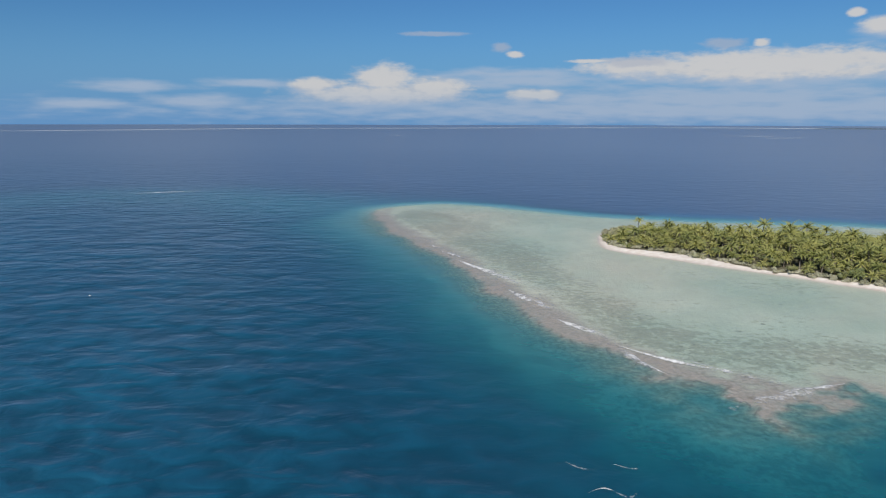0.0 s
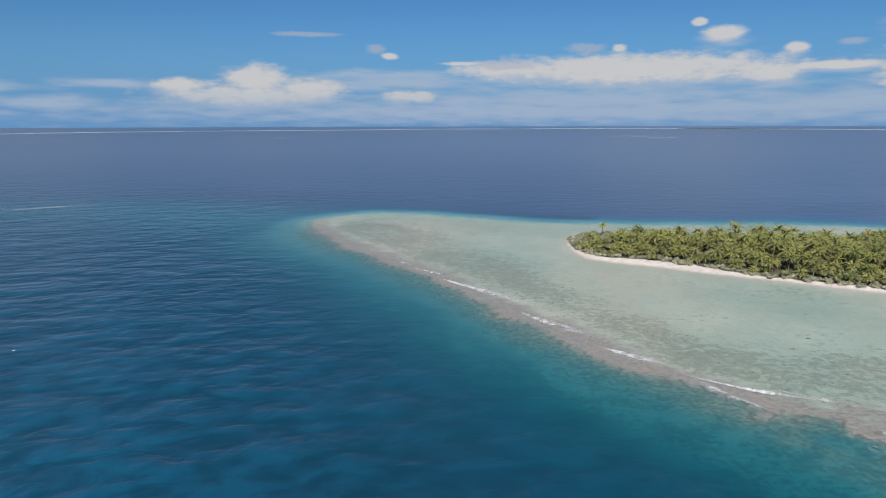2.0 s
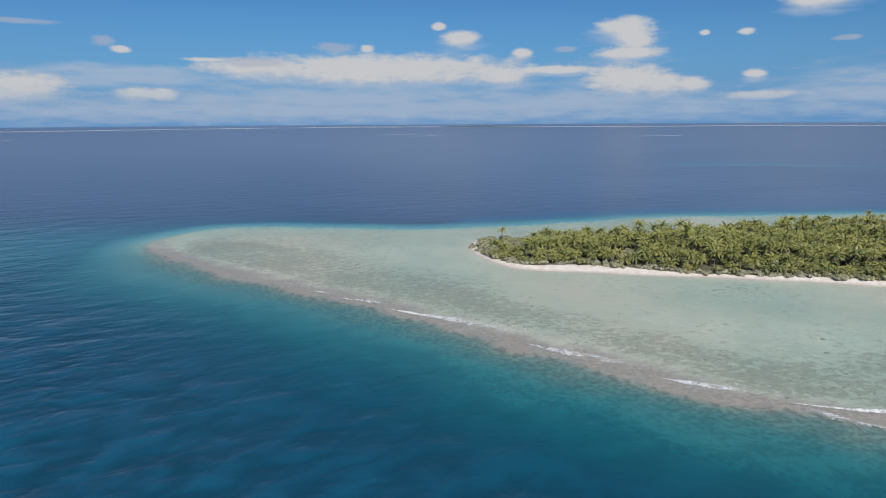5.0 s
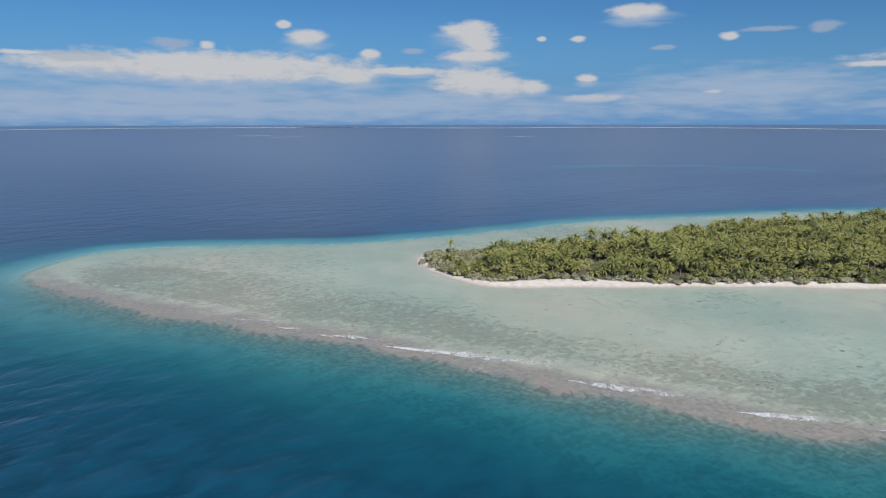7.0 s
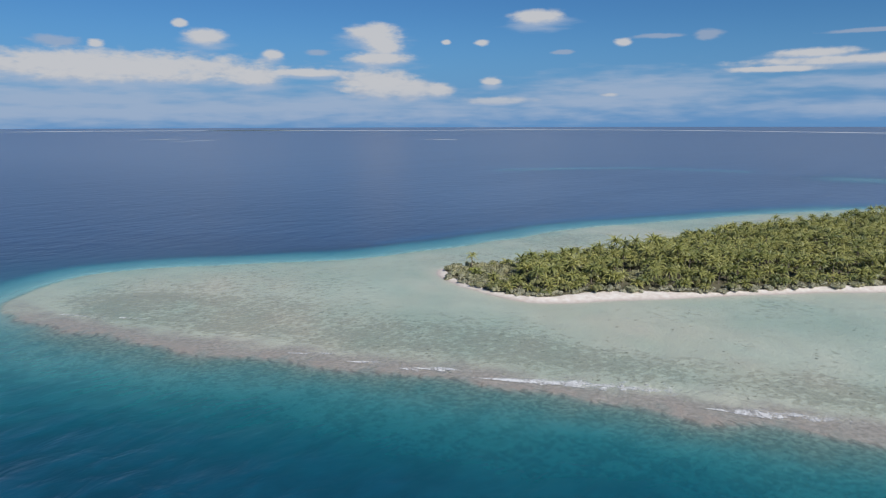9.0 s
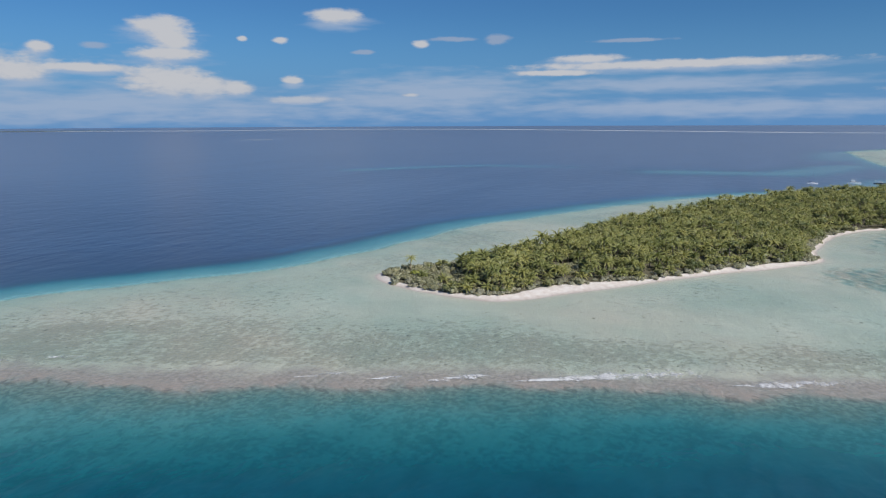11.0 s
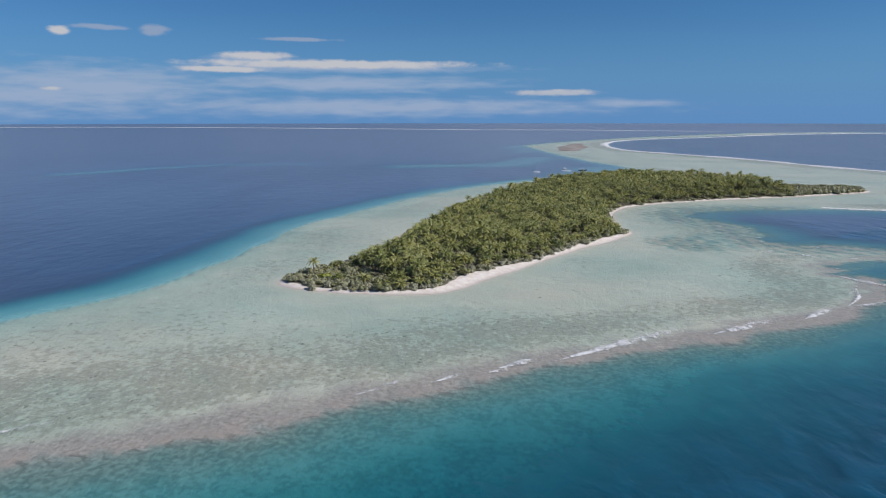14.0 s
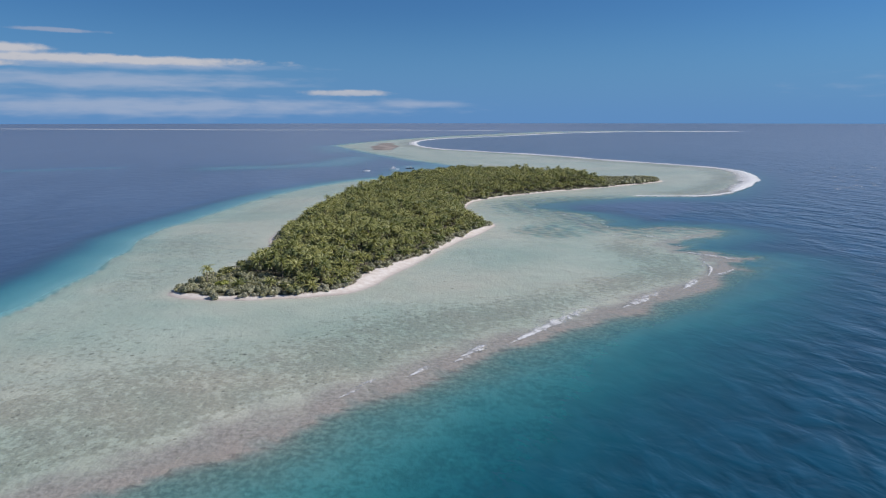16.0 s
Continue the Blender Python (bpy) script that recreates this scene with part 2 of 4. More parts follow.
def seabed_look(g, i, out):
    ridge, weedy, slope, bright = g.attr("ridge"), g.attr("weedy"), g.attr("slope"), g.attr("bright")
    p = g.place()
    n_big, n_mid, n_fine = g.noise(p, 0.02, 5.0, 0.6), g.noise(p, 0.10, 5.0, 0.62), g.noise(p, 0.62, 5.0, 0.6)
    n_grain = g.noise(p, 2.2, 3.0, 0.6)
    n_patch = g.noise(g.vec("ADD", p, (211.0, 37.0, 0.0)), 0.30, 6.0, 0.66)
    sand = g.mix(g.ramp(n_big, 0.32, 0.68), (0.475, 0.475, 0.375), (0.565, 0.555, 0.445))
    sand = g.mix(g.math("MULTIPLY", g.ramp(n_mid, 0.42, 0.62), 0.22), sand, (0.42, 0.40, 0.34))
    # scattered coral and weed among the sand, thick in places
    thick = g.math("ADD", g.math("MULTIPLY", weedy, 0.19), g.math("MULTIPLY", g.math("SUBTRACT", n_big, 0.58), 0.46))
    weed = g.ramp(g.math("ADD", n_patch, thick), 0.555, 0.655)
    speck = g.ramp(g.math("ADD", n_fine, g.math("MULTIPLY", thick, 0.8)), 0.60, 0.68)
    dark = g.mix(n_grain, (0.135, 0.125, 0.080), (0.255, 0.235, 0.165))
    base = g.mix(g.math("MULTIPLY", weed, 0.40), sand, dark)
    base = g.mix(g.math("MULTIPLY", speck, 0.28), base, dark)
    belt = g.math("MULTIPLY", weedy, g.ramp(g.math("ADD", n_mid, g.math("SUBTRACT", n_big, 0.5)), 0.35, 0.62, 0.08, 0.30))
    base = g.mix(belt, base, (0.31, 0.285, 0.225))
    # pinkish algal crust with dark streaks towards the open sea
    crust = g.mix(g.ramp(n_fine, 0.3, 0.7), (0.25, 0.228, 0.195), (0.395, 0.362, 0.318))
    crust = g.mix(g.math("MULTIPLY", g.ramp(g.attr("inshore"), 11.0, 2.0), g.ramp(n_mid, 0.42, 0.66)), crust, (0.35, 0.30, 0.255))
    # surge channels coloured as dark slanting streaks across its outer rim
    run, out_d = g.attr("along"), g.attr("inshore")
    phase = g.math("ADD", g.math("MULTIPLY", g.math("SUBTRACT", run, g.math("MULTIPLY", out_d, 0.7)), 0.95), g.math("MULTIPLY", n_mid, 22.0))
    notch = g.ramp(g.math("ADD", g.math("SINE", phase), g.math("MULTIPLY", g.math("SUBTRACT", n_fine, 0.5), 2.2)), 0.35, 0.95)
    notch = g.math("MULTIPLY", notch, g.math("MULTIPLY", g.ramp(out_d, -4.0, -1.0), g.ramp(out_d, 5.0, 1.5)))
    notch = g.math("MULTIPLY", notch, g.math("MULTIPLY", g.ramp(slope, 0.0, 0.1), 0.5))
    r2 = g.ramp(g.math("ADD", ridge, g.math("MULTIPLY", g.math("SUBTRACT", n_mid, 0.5), 1.1)), 0.1, 0.95)
    base = g.mix(r2, base, crust)
    # dark living coral along the outer edge, paler rubble further down the slope
    coral = g.mix(g.ramp(n_fine, 0.38, 0.64), (0.20, 0.21, 0.175), (0.32, 0.33, 0.275))
    lower = g.mix(g.ramp(g.math("ADD", g.math("MULTIPLY", n_mid, 0.5), g.math("MULTIPLY", n_fine, 0.5)), 0.42, 0.56), (0.325, 0.35, 0.30), (0.46, 0.48, 0.415))
    base = g.mix(slope, base, g.mix(g.attr("drop"), coral, lower))
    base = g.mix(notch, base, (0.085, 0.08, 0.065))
    base = g.mix(bright, base, g.mix(n_mid, (0.64, 0.63, 0.58), (0.74, 0.72, 0.67)))
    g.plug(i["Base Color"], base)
    g.plug(i["Roughness"], 0.9)
    g.plug(i["Normal"], g.bump(g.math("ADD", n_fine, g.math("MULTIPLY", n_mid, 2.0)), 0.35))


def land_look(g, i, out):
    wood = g.attr("wooded")
    p = g.place()
    n, f = g.noise(p, 0.25, 5.0, 0.6), g.noise(p, 2.5, 4.0, 0.6)
    sand = g.mix(g.ramp(n, 0.3, 0.7), (0.66, 0.58, 0.50), (0.80, 0.75, 0.68))
    wet = g.attr("wet")
    sand = g.mix(g.math("MULTIPLY", wet, 0.6), sand, (0.40, 0.33, 0.28))
    wrack = g.ramp(g.math("ADD", g.math("MULTIPLY", f, 0.6), g.math("MULTIPLY", n, 0.4)), 0.60, 0.70)
    sand = g.mix(g.math("MULTIPLY", wrack, 0.45), sand, (0.32, 0.25, 0.19))
    litter = g.mix(f, (0.06, 0.06, 0.035), (0.20, 0.18, 0.11))
    edge = g.ramp(g.math("ADD", wood, g.math("MULTIPLY", g.math("SUBTRACT", n, 0.5), 0.8)), 0.35, 0.65)
    g.plug(i["Base Color"], g.mix(edge, sand, litter))
    g.plug(i["Roughness"], 0.95)
    g.plug(i["Normal"], g.bump(f, 0.15))


def leaf_look(base, tip, own):
    """Leaves that vary from plant to plant; own: the plant is an object of its own."""
    def build(g, i, out):
        if own:
            r = g.nodes.new("ShaderNodeObjectInfo").outputs["Random"]
        else:
            r = g.attr("plant")
        geo = g.nodes.new("ShaderNodeNewGeometry")
        leaf = geo.outputs["Random Per Island"]
        c = g.mix(r, base, tip)
        c = g.mix(g.math("MULTIPLY", g.ramp(leaf, 0.75, 1.0), 0.6), c, (0.36, 0.30, 0.10))
        c = g.mix(g.math("MULTIPLY", g.ramp(leaf, 0.45, 0.0), 0.6), c, [v * 0.48 for v in base])
        g.plug(i["Base Color"], c)
        g.plug(i["Roughness"], 0.42)
        thin = g.nodes.new("ShaderNodeBsdfTranslucent")
        g.plug(thin.inputs[0], g.mix(0.5, c, (0.36, 0.40, 0.06)))
        m = g.nodes.new("ShaderNodeMixShader")
        m.inputs[0].default_value = 0.17
        g.plug(m.inputs[1], g.nodes["Principled BSDF"].outputs[0]), g.plug(m.inputs[2], thin.outputs[0])
        g.plug(out, m.outputs[0])
    return build


def foam_look(strength):
    def build(g, i, out):
        rim = g.attr("rim")
        p = g.place()
        n = g.noise(p, 0.30, 6.0, 0.68, 0.6)
        lace = g.noise(p, 1.3, 5.0, 0.7)
        a = g.math("ADD", g.math("MULTIPLY", n, 1.5), g.math("MULTIPLY", g.math("SUBTRACT", lace, 0.5), 0.8))
        a = g.ramp(g.math("SUBTRACT", a, g.math("MULTIPLY", rim, 1.0)), 0.40 - strength, 1.0 - strength, 0.0, 0.92)
        g.plug(i["Base Color"], g.mix(lace, (0.68, 0.69, 0.68), (0.84, 0.84, 0.83)))
        g.plug(i["Roughness"], 0.8), g.plug(i["Alpha"], a)
        g.plug(i["Normal"], g.bump(g.math("ADD", n, lace), 0.25))
    return shader("foam", build)


WATER = shader("sea_water", water_look)
SEABED = shader("coral_seabed", seabed_look)
LAND = shader("coral_sand", land_look)
PALM_LEAF, PALM_TIP = (0.205, 0.235, 0.070), (0.44, 0.425, 0.135)
FROND = shader("palm_frond", leaf_look(PALM_LEAF, PALM_TIP, True))
FROND_MANY = shader("palm_frond_many", leaf_look(PALM_LEAF, PALM_TIP, False))
BUSH = shader("shrub_leaf", leaf_look((0.31, 0.31, 0.215), (0.47, 0.45, 0.33), True))
BUSH_MANY = shader("shrub_leaf_many", leaf_look((0.25, 0.255, 0.145), (0.40, 0.39, 0.235), False))
UNDER = shader("undergrowth_leaf", leaf_look((0.14, 0.16, 0.065), (0.27, 0.275, 0.115), False))
BROAD = shader("broad_leaf", leaf_look((0.15, 0.185, 0.07), (0.24, 0.265, 0.10), False))
LIME = shader("bright_leaf", leaf_look((0.30, 0.33, 0.05), (0.38, 0.38, 0.07), True))
CORAL = plain("coral_head", (0.29, 0.28, 0.22), 0.95, vary=0.4, scale=0.4)
BARK = plain("palm_bark", (0.24, 0.20, 0.16), 0.9, vary=0.3, scale=2.0)
FOAM, FOAM_THIN, FOAM_THICK = foam_look(0.10), foam_look(-0.04), foam_look(0.42)


# ---- shape of the sea, the reef and the island ----
# outline of the reef platform, in metres: x, y, and how much it faces the open sea
LAGOON_SIDE = ((-174, 103, .6), (-163, 130, .3), (-119, 153, 0), (-62, 122, 0), (-10, 85, 0), (46, 68, 0), (112, 56, 0), (190, 44, 0),
               (276, 6, 0), (370, -38, 0), (445, -85, 0), (540, -170, 0), (600, -290, 0), (690, -370, 0), (786, -366, 0),
               (966, -345, 0), (1287, -330, 0), (1600, -330, 0), (1760, -350, 0), (2141, -590, 0), (2520, -930, 0), (2770, -1307, 0),
               (2940, -1650, 0), (2900, -2050, .5), (2740, -2370, .7))
FAR_SEA_SIDE = ((2480, -2560, 1), (2590, -2340, 1), (2700, -2100, 1), (2720, -1900, 1), (2630, -1550, 1), (2400, -1163, 1), (2184, -811, 1), (1850, -617, 1), (1425, -549, 1),
                (1183, -612, 1), (974, -675, 1), (789, -698, 1), (669, -730, 1), (529, -739, 1), (385, -645, 1), (270, -511, 1))
NEAR_SEA_SIDE = ((249, -449, .6), (262, -400, .2), (262, -330, .1), (248, -275, .1), (226, -254, .1), (196, -260, .2), (165, -276, .3),
                 (134, -272, .3), (118, -258, .4), (100, -276, .5), (90, -310, .6), (68, -328, .7), (55, -302, .6), (40, -266, .6), (22, -256, .8), (7, -262, .9), (-9, -275, 1), (-18, -258, 1), (-32, -242, 1), (-51, -217, 1), (-67, -182, 1), (-81, -142, 1),
                 (-95, -110, 1), (-110, -74, 1), (-128, -34, 1), (-147, 4, 1), (-165, 52, 1))
# waterline of the island
SHORE = ((4, 21), (-8, 3), (-13, -25), (-14, -45), (-8, -58), (10, -73), (38, -96), (80, -130), (112, -161), (135, -181), (149, -187),
         (168, -184), (205, -190), (252, -204), (290, -236), (322, -300), (347, -380), (364, -436), (388, -500), (410, -534), (432, -505), (462, -425),
         (520, -366), (545, -300), (505, -222), (395, -140), (272, -76), (195, -46), (140, -29), (100, -24), (62, -6), (27, 16), (13, 24))


def spline(points, closed=True, steps=8):
    """A smooth line through some points."""
    p = np.array(points, float)
    n = len(p)
    out = []
    for k in range(n if closed else n - 1):
        a, b, c, d = (p[(k + j) % n] if closed else p[min(max(k + j, 0), n - 1)] for j in (-1, 0, 1, 2))
        for t in np.arange(steps) / steps:
            out.append(0.5 * (2 * b + (c - a) * t + (2 * a - 5 * b + 4 * c - d) * t * t + (3 * b - a - 3 * c + d) * t ** 3))
    if not closed:
        out.append(p[-1])
    return np.array(out)


def signed(line, pts):
    """For each point: its distance to a closed line (positive inside), the line's third value there, and how far along it lies."""
    a, b = line, np.roll(line, -1, 0)
    seg = b[:, :2] - a[:, :2]
    l2 = np.maximum((seg ** 2).sum(1), 1e-9)
    run = np.concatenate(([0], np.cumsum(np.sqrt(l2))))[:-1]
    dist, third, along, inside = (np.zeros(len(pts)) for _ in range(4))
    for s in range(0, len(pts), 4000):
        q = pts[s:s + 4000]
        v = q[:, None] - a[None, :, :2]
        t = np.clip((v * seg).sum(2) / l2, 0, 1)
        e = v - t[..., None] * seg
        d2 = (e ** 2).sum(2)
        k = d2.argmin(1)
        row = np.arange(len(q))
        dist[s:s + 4000] = np.sqrt(d2[row, k])
        tk = t[row, k]
        if line.shape[1] > 2:
            third[s:s + 4000] = a[k, 2] * (1 - tk) + b[k, 2] * tk
        along[s:s + 4000] = run[k] + tk * np.sqrt(l2[k])
        up = (a[:, 1] > q[:, 1, None]) != (b[:, 1] > q[:, 1, None])
        with np.errstate(divide="ignore", invalid="ignore"):
            cut = a[:, 0] + (q[:, 1, None] - a[:, 1]) * seg[:, 0] / seg[:, 1]
        inside[s:s + 4000] = (up & (q[:, 0, None] < cut)).sum(1) % 2
    return np.where(inside > 0, dist, -dist), third, along


def wavy(x, y, scale, seed=0):
    """Smooth noise of some metres' scale, about -1 to 1."""
    rng = np.random.RandomState(seed)
    out = np.zeros(np.shape(x))
    for k in range(9):
        a, f, ph = rng.uniform(0, 2 * np.pi), rng.uniform(0.6, 1.7) / scale, rng.uniform(0, 6.28)
        bend = 1.3 * np.sin((x * np.sin(a + 2) + y * np.cos(a + 2)) * f * 0.6 + ph * 2)
        out += np.sin((x * np.cos(a) + y * np.sin(a)) * f * 2 * np.pi / 2 + ph + bend)
    return out / 4.2


def smooth(x, lo, hi):
    t = np.clip((np.asarray(x, float) - lo) / (hi - lo), 0, 1)
    return t * t * (3 - 2 * t)


def rise(x, y):
    """The sea far out climbs gently, to meet the sky where the true horizon lies."""
    return 51.0 * np.maximum(0, (np.hypot(np.asarray(x) + 200, np.asarray(y) + 200) - 1800) / 3100) ** 2


REEF_LINE = spline(LAGOON_SIDE + FAR_SEA_SIDE + NEAR_SEA_SIDE, True, 6)
SHORE_LINE = spline(SHORE, True, 6)


def near_line(points, x, y):
    p = np.array(points, float)
    best = np.full(np.shape(x), 1e9)
    for a, b in zip(p[:-1], p[1:]):
        s = b - a
        t = np.clip(((x - a[0]) * s[0] + (y - a[1]) * s[1]) / (s @ s), 0, 1)
        best = np.minimum(best, np.hypot(x - a[0] - t * s[0], y - a[1] - t * s[1]))
    return best


def reef_depth(x, y):
    """Depth of the seabed below the water, how far the place is reef crest, and how sandy."""
    d, sea, along = signed(REEF_LINE, np.stack([x, y], 1))
    sea = np.clip(sea, 0, 1)
    rag = np.exp(-((x - 10) ** 2 + (y + 265) ** 2) / 55.0 ** 2)
    inlet = smooth(x, 40, 90) * smooth(x, 330, 270) * smooth(y, -180, -205) * smooth(y, -420, -340)
    d = d + inlet * (4.0 * wavy(x, y, 24, 13) + 3.0 * wavy(x, y, 8, 14))
    d = d + (2.6 + 3 * rag) * wavy(x, y, 16, 3) * smooth(sea, 0, 1) + rag * (5.0 * wavy(x, y, 8, 17) + 2.5 * wavy(x, y, 4.5, 18)) + 2.0 * wavy(x, y, 45, 4)
    spur = np.sin(along * 2 * np.pi / 11.0 + 2.5 * wavy(x, y, 40, 5)) * 0.5 + 0.5 * wavy(x, y, 9, 6)
    flat = np.maximum(0.42 + 0.2 * wavy(x, y, 60, 7) + 0.1 * wavy(x, y, 14, 8), 0.12) + (1 - sea) * (0.12 * smooth(d, 60, 10) + 0.3 * smooth(d, 22, 0))
    crest = 0.10 + 0.08 * wavy(x, y, 10, 9)
    crest_f = sea * smooth(d, 24, 5) * smooth(d, -14, 0)
    inner = flat * (1 - crest_f) + np.maximum(crest, 0.04) * crest_f
    out_d = np.maximum(-d, 0)
    steep = 1 + 0.22 * smooth(y, -40, -120) + 0.2 * smooth(y, -140, -235) - 0.25 * smooth(y, -50, 20) + 1.0 * smooth(x, -25, 15) * smooth(y, -235, -262)
    slope_sea = 0.7 + (0.13 * out_d + 0.0008 * out_d ** 2) * steep + 0.5 * sea * np.maximum(spur, 0) * smooth(out_d, 0, 6) * smooth(out_d, 34, 14)
    slope_in = 1.9 + 0.13 * out_d + 0.020 * np.maximum(out_d - 18, 0) ** 2
    outer = slope_in * (1 - sea) + slope_sea * sea
    grooves = sea ** 2 * np.maximum(spur - 0.15, 0) * smooth(d, 7, 0) * 1.0
    depth = np.where(d > 0, inner + grooves, outer)
    # terrace that runs out under water beyond the western point, and shoals in the lagoon
    tip = near_line(((-174, 103), (-260, 160), (-370, 212), (-470, 200), (-560, 120)), x, y)
    depth = np.minimum(depth, 7.5 + 0.0006 * tip ** 2 + 0.006 * np.hypot(x + 174, y - 103))
    shoal = np.zeros(np.shape(x))
    for pts, top, k in ((((660, 480), (775, 405), (860, 320), (880, 160)), 2.2, 0.012), (((823, -9), (847, -179), (1078, -284)), 3.5, 0.0025),
                        (((1300, -280), (1700, -300)), 4.0, 0.002), (((600, -260), (760, -330)), 3.0, 0.002)):
        off = near_line(pts, x, y)
        depth = np.minimum(depth, top + k * off ** 2)
        shoal = np.maximum(shoal, np.exp(-(off / 16) ** 2))
    # deeper blue pocket and broken ground inside the eastern bay
    pocket = np.exp(-(((x - 106) / 29) ** 2 + ((y + 211) / 27) ** 2) ** 2)
    depth = depth + np.where(d > 0, pocket * np.maximum(0.6 + 1.3 * wavy(x, y, 5, 11), 0), 0)
    ridge = np.maximum(crest_f, 0.34 * (1 - sea) * smooth(d, 6, 2) * smooth(d, -2, 0))
    weedy = smooth(d, 8, 28) * smooth(d, 62 + 40 * smooth(y, -110, -40), 36) * (0.45 + 0.55 * sea) + 0.3 * wavy(x, y, 80, 12)
    weedy = np.maximum(weedy, pocket * 1.0)
    broken = inlet * smooth(d, 48, 14) * smooth(d, -25, -5)
    weedy = np.maximum(weedy, broken)
    depth = depth + np.where(d > 0, broken * np.maximum(0.3 + 1.8 * wavy(x, y, 5, 15), 0), 0)
    ridge = np.maximum(ridge, broken * smooth(wavy(x, y, 13, 16), 0.0, 0.7) * 0.8)
    slope = sea * smooth(d, 2, -4)
    drop = smooth(d, -5, -24)
    bay = smooth(x, 340, 300) * smooth(y, -150, -190)
    bright = (1 - sea) * smooth(d, 0, -3) * (1 - bay)
    bright = np.maximum(bright, np.where(d < 0, shoal, 0))
    return np.clip(depth, 0.03, 60), ridge, np.clip(weedy, 0, 1), slope, drop, bright, d, sea, along


def axis(lo, hi, step, far_lo, far_hi, grow=1.05):
    mid = list(np.arange(lo, hi, step))
    s, a = step, []
    x = mid[-1]
    while x < far_hi:
        s *= grow
        x += min(s, 260)
        a.append(x)
    s, b, x = step, [], lo
    while x > far_lo:
        s *= grow
        x -= min(s, 260)
        b.append(x)
    return np.array(b[::-1] + mid + a)


def sheet(name, xs, ys, z, keep, material, attributes, smooth_shade=True):
    """A mesh over a grid, of the cells where keep holds at some corner."""
    ny, nx = len(ys), len(xs)
    gx, gy = np.meshgrid(xs, ys)
    idx = np.arange(nx * ny).reshape(ny, nx)
    f = np.stack([idx[:-1, :-1], idx[:-1, 1:], idx[1:, 1:], idx[1:, :-1]], -1).reshape(-1, 4)
    f = f[keep.ravel()[f].any(1)]
    used = np.unique(f)
    back = np.zeros(nx * ny, int)
    back[used] = np.arange(len(used))
    co = np.stack([gx.ravel(), gy.ravel(), z.ravel()], 1)[used]
    return raw_mesh(name, co, back[f], material, {k: v.ravel()[used] for k, v in attributes.items()}, smooth_shade)


def raw_mesh(name, co, faces, material, attributes=None, smooth_shade=True):
    me = bpy.data.meshes.new(name)
    co, faces = np.asarray(co, float), np.asarray(faces)
    k = faces.shape[1]
    me.vertices.add(len(co))
    me.vertices.foreach_set("co", co.ravel())
    me.loops.add(faces.size)
    me.loops.foreach_set("vertex_index", faces.ravel().astype(np.int32))
    me.polygons.add(len(faces))
    me.polygons.foreach_set("loop_start", np.arange(0, faces.size, k, dtype=np.int32))
    me.polygons.foreach_set("use_smooth", np.full(len(faces), smooth_shade))
    me.update(calc_edges=True)
    for key, val in (attributes or {}).items():
        me.attributes.new(key, "FLOAT", "POINT").data.foreach_set("value", np.asarray(val, np.float32))
    me.materials.append(material)
    return me


def build_sea():
    xs = axis(-345, 330, 2.4, -5200, 4900)
    ys = axis(-335, 190, 2.4, -5200, 4900)
    gx, gy = np.meshgrid(xs, ys)
    r = np.hypot(gx + 200, gy + 200)
    pull = np.minimum(1, 4900 / r)
    px, py = -200 + (gx + 200) * pull, -200 + (gy + 200) * pull
    depth, ridge, weedy, slope, drop, bright, d, sea, along = (v.reshape(gx.shape) for v in reef_depth(gx.ravel(), gy.ravel()))
    shore = signed(SHORE_LINE, np.stack([gx.ravel(), gy.ravel()], 1))[0].reshape(gx.shape)
    shoal = smooth(-shore, 12, 0)                       # the bottom shelves up to the beach
    depth = depth * (1 - shoal) + (0.05 + 0.03 * np.maximum(-shore, 0)) * shoal
    weedy = weedy * (1 - shoal)
    chop = np.where(d > 0, 0.07, 0.06 + 0.94 * smooth(-d, 10, 110))
    chop = np.maximum(chop, smooth(depth, 8, 24.0) * 0.6)
    chop = chop * (0.30 + 0.70 * smooth(sea, 0, 0.6)) * (1 - (0.72 - 0.37 * smooth(sea, 0.3, 0.8)) * smooth(r, 350, 1700))
    z = rise(px, py)
    far = (r < 4900) & (shore < 4)
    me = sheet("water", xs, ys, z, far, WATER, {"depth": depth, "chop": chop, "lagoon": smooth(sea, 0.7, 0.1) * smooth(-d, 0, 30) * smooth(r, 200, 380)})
    co = np.empty(len(me.vertices) * 3)
    me.vertices.foreach_get("co", co)
    co = co.reshape(-1, 3)
    rr = np.hypot(co[:, 0] + 200, co[:, 1] + 200)
    k = np.minimum(1, 4900 / rr)
    co[:, 0], co[:, 1] = -200 + (co[:, 0] + 200) * k, -200 + (co[:, 1] + 200) * k
    me.vertices.foreach_set("co", co.ravel())
    me.update()
    tagged(new("water", me), "deep blue ocean water with wind waves", "sea", kind="structure")
    keep = (depth < 40) & (r < 4800) & (shore < 6)
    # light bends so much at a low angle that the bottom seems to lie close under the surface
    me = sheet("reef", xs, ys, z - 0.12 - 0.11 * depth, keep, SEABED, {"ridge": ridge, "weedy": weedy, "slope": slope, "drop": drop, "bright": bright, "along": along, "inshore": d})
    tagged(new("ground_reef", me), "pale coral reef flat with sand under shallow water", "reef", kind="structure")


def beach_width(x, y):
    return 4.0 + 8.5 * np.exp(-(((x - 18) / 34) ** 2 + ((y + 72) / 30) ** 2)) + 3.0 * np.exp(-(((x - 110) / 50) ** 2 + ((y + 150) / 40) ** 2)) \
        + 1.3 * wavy(x, y, 9, 21)


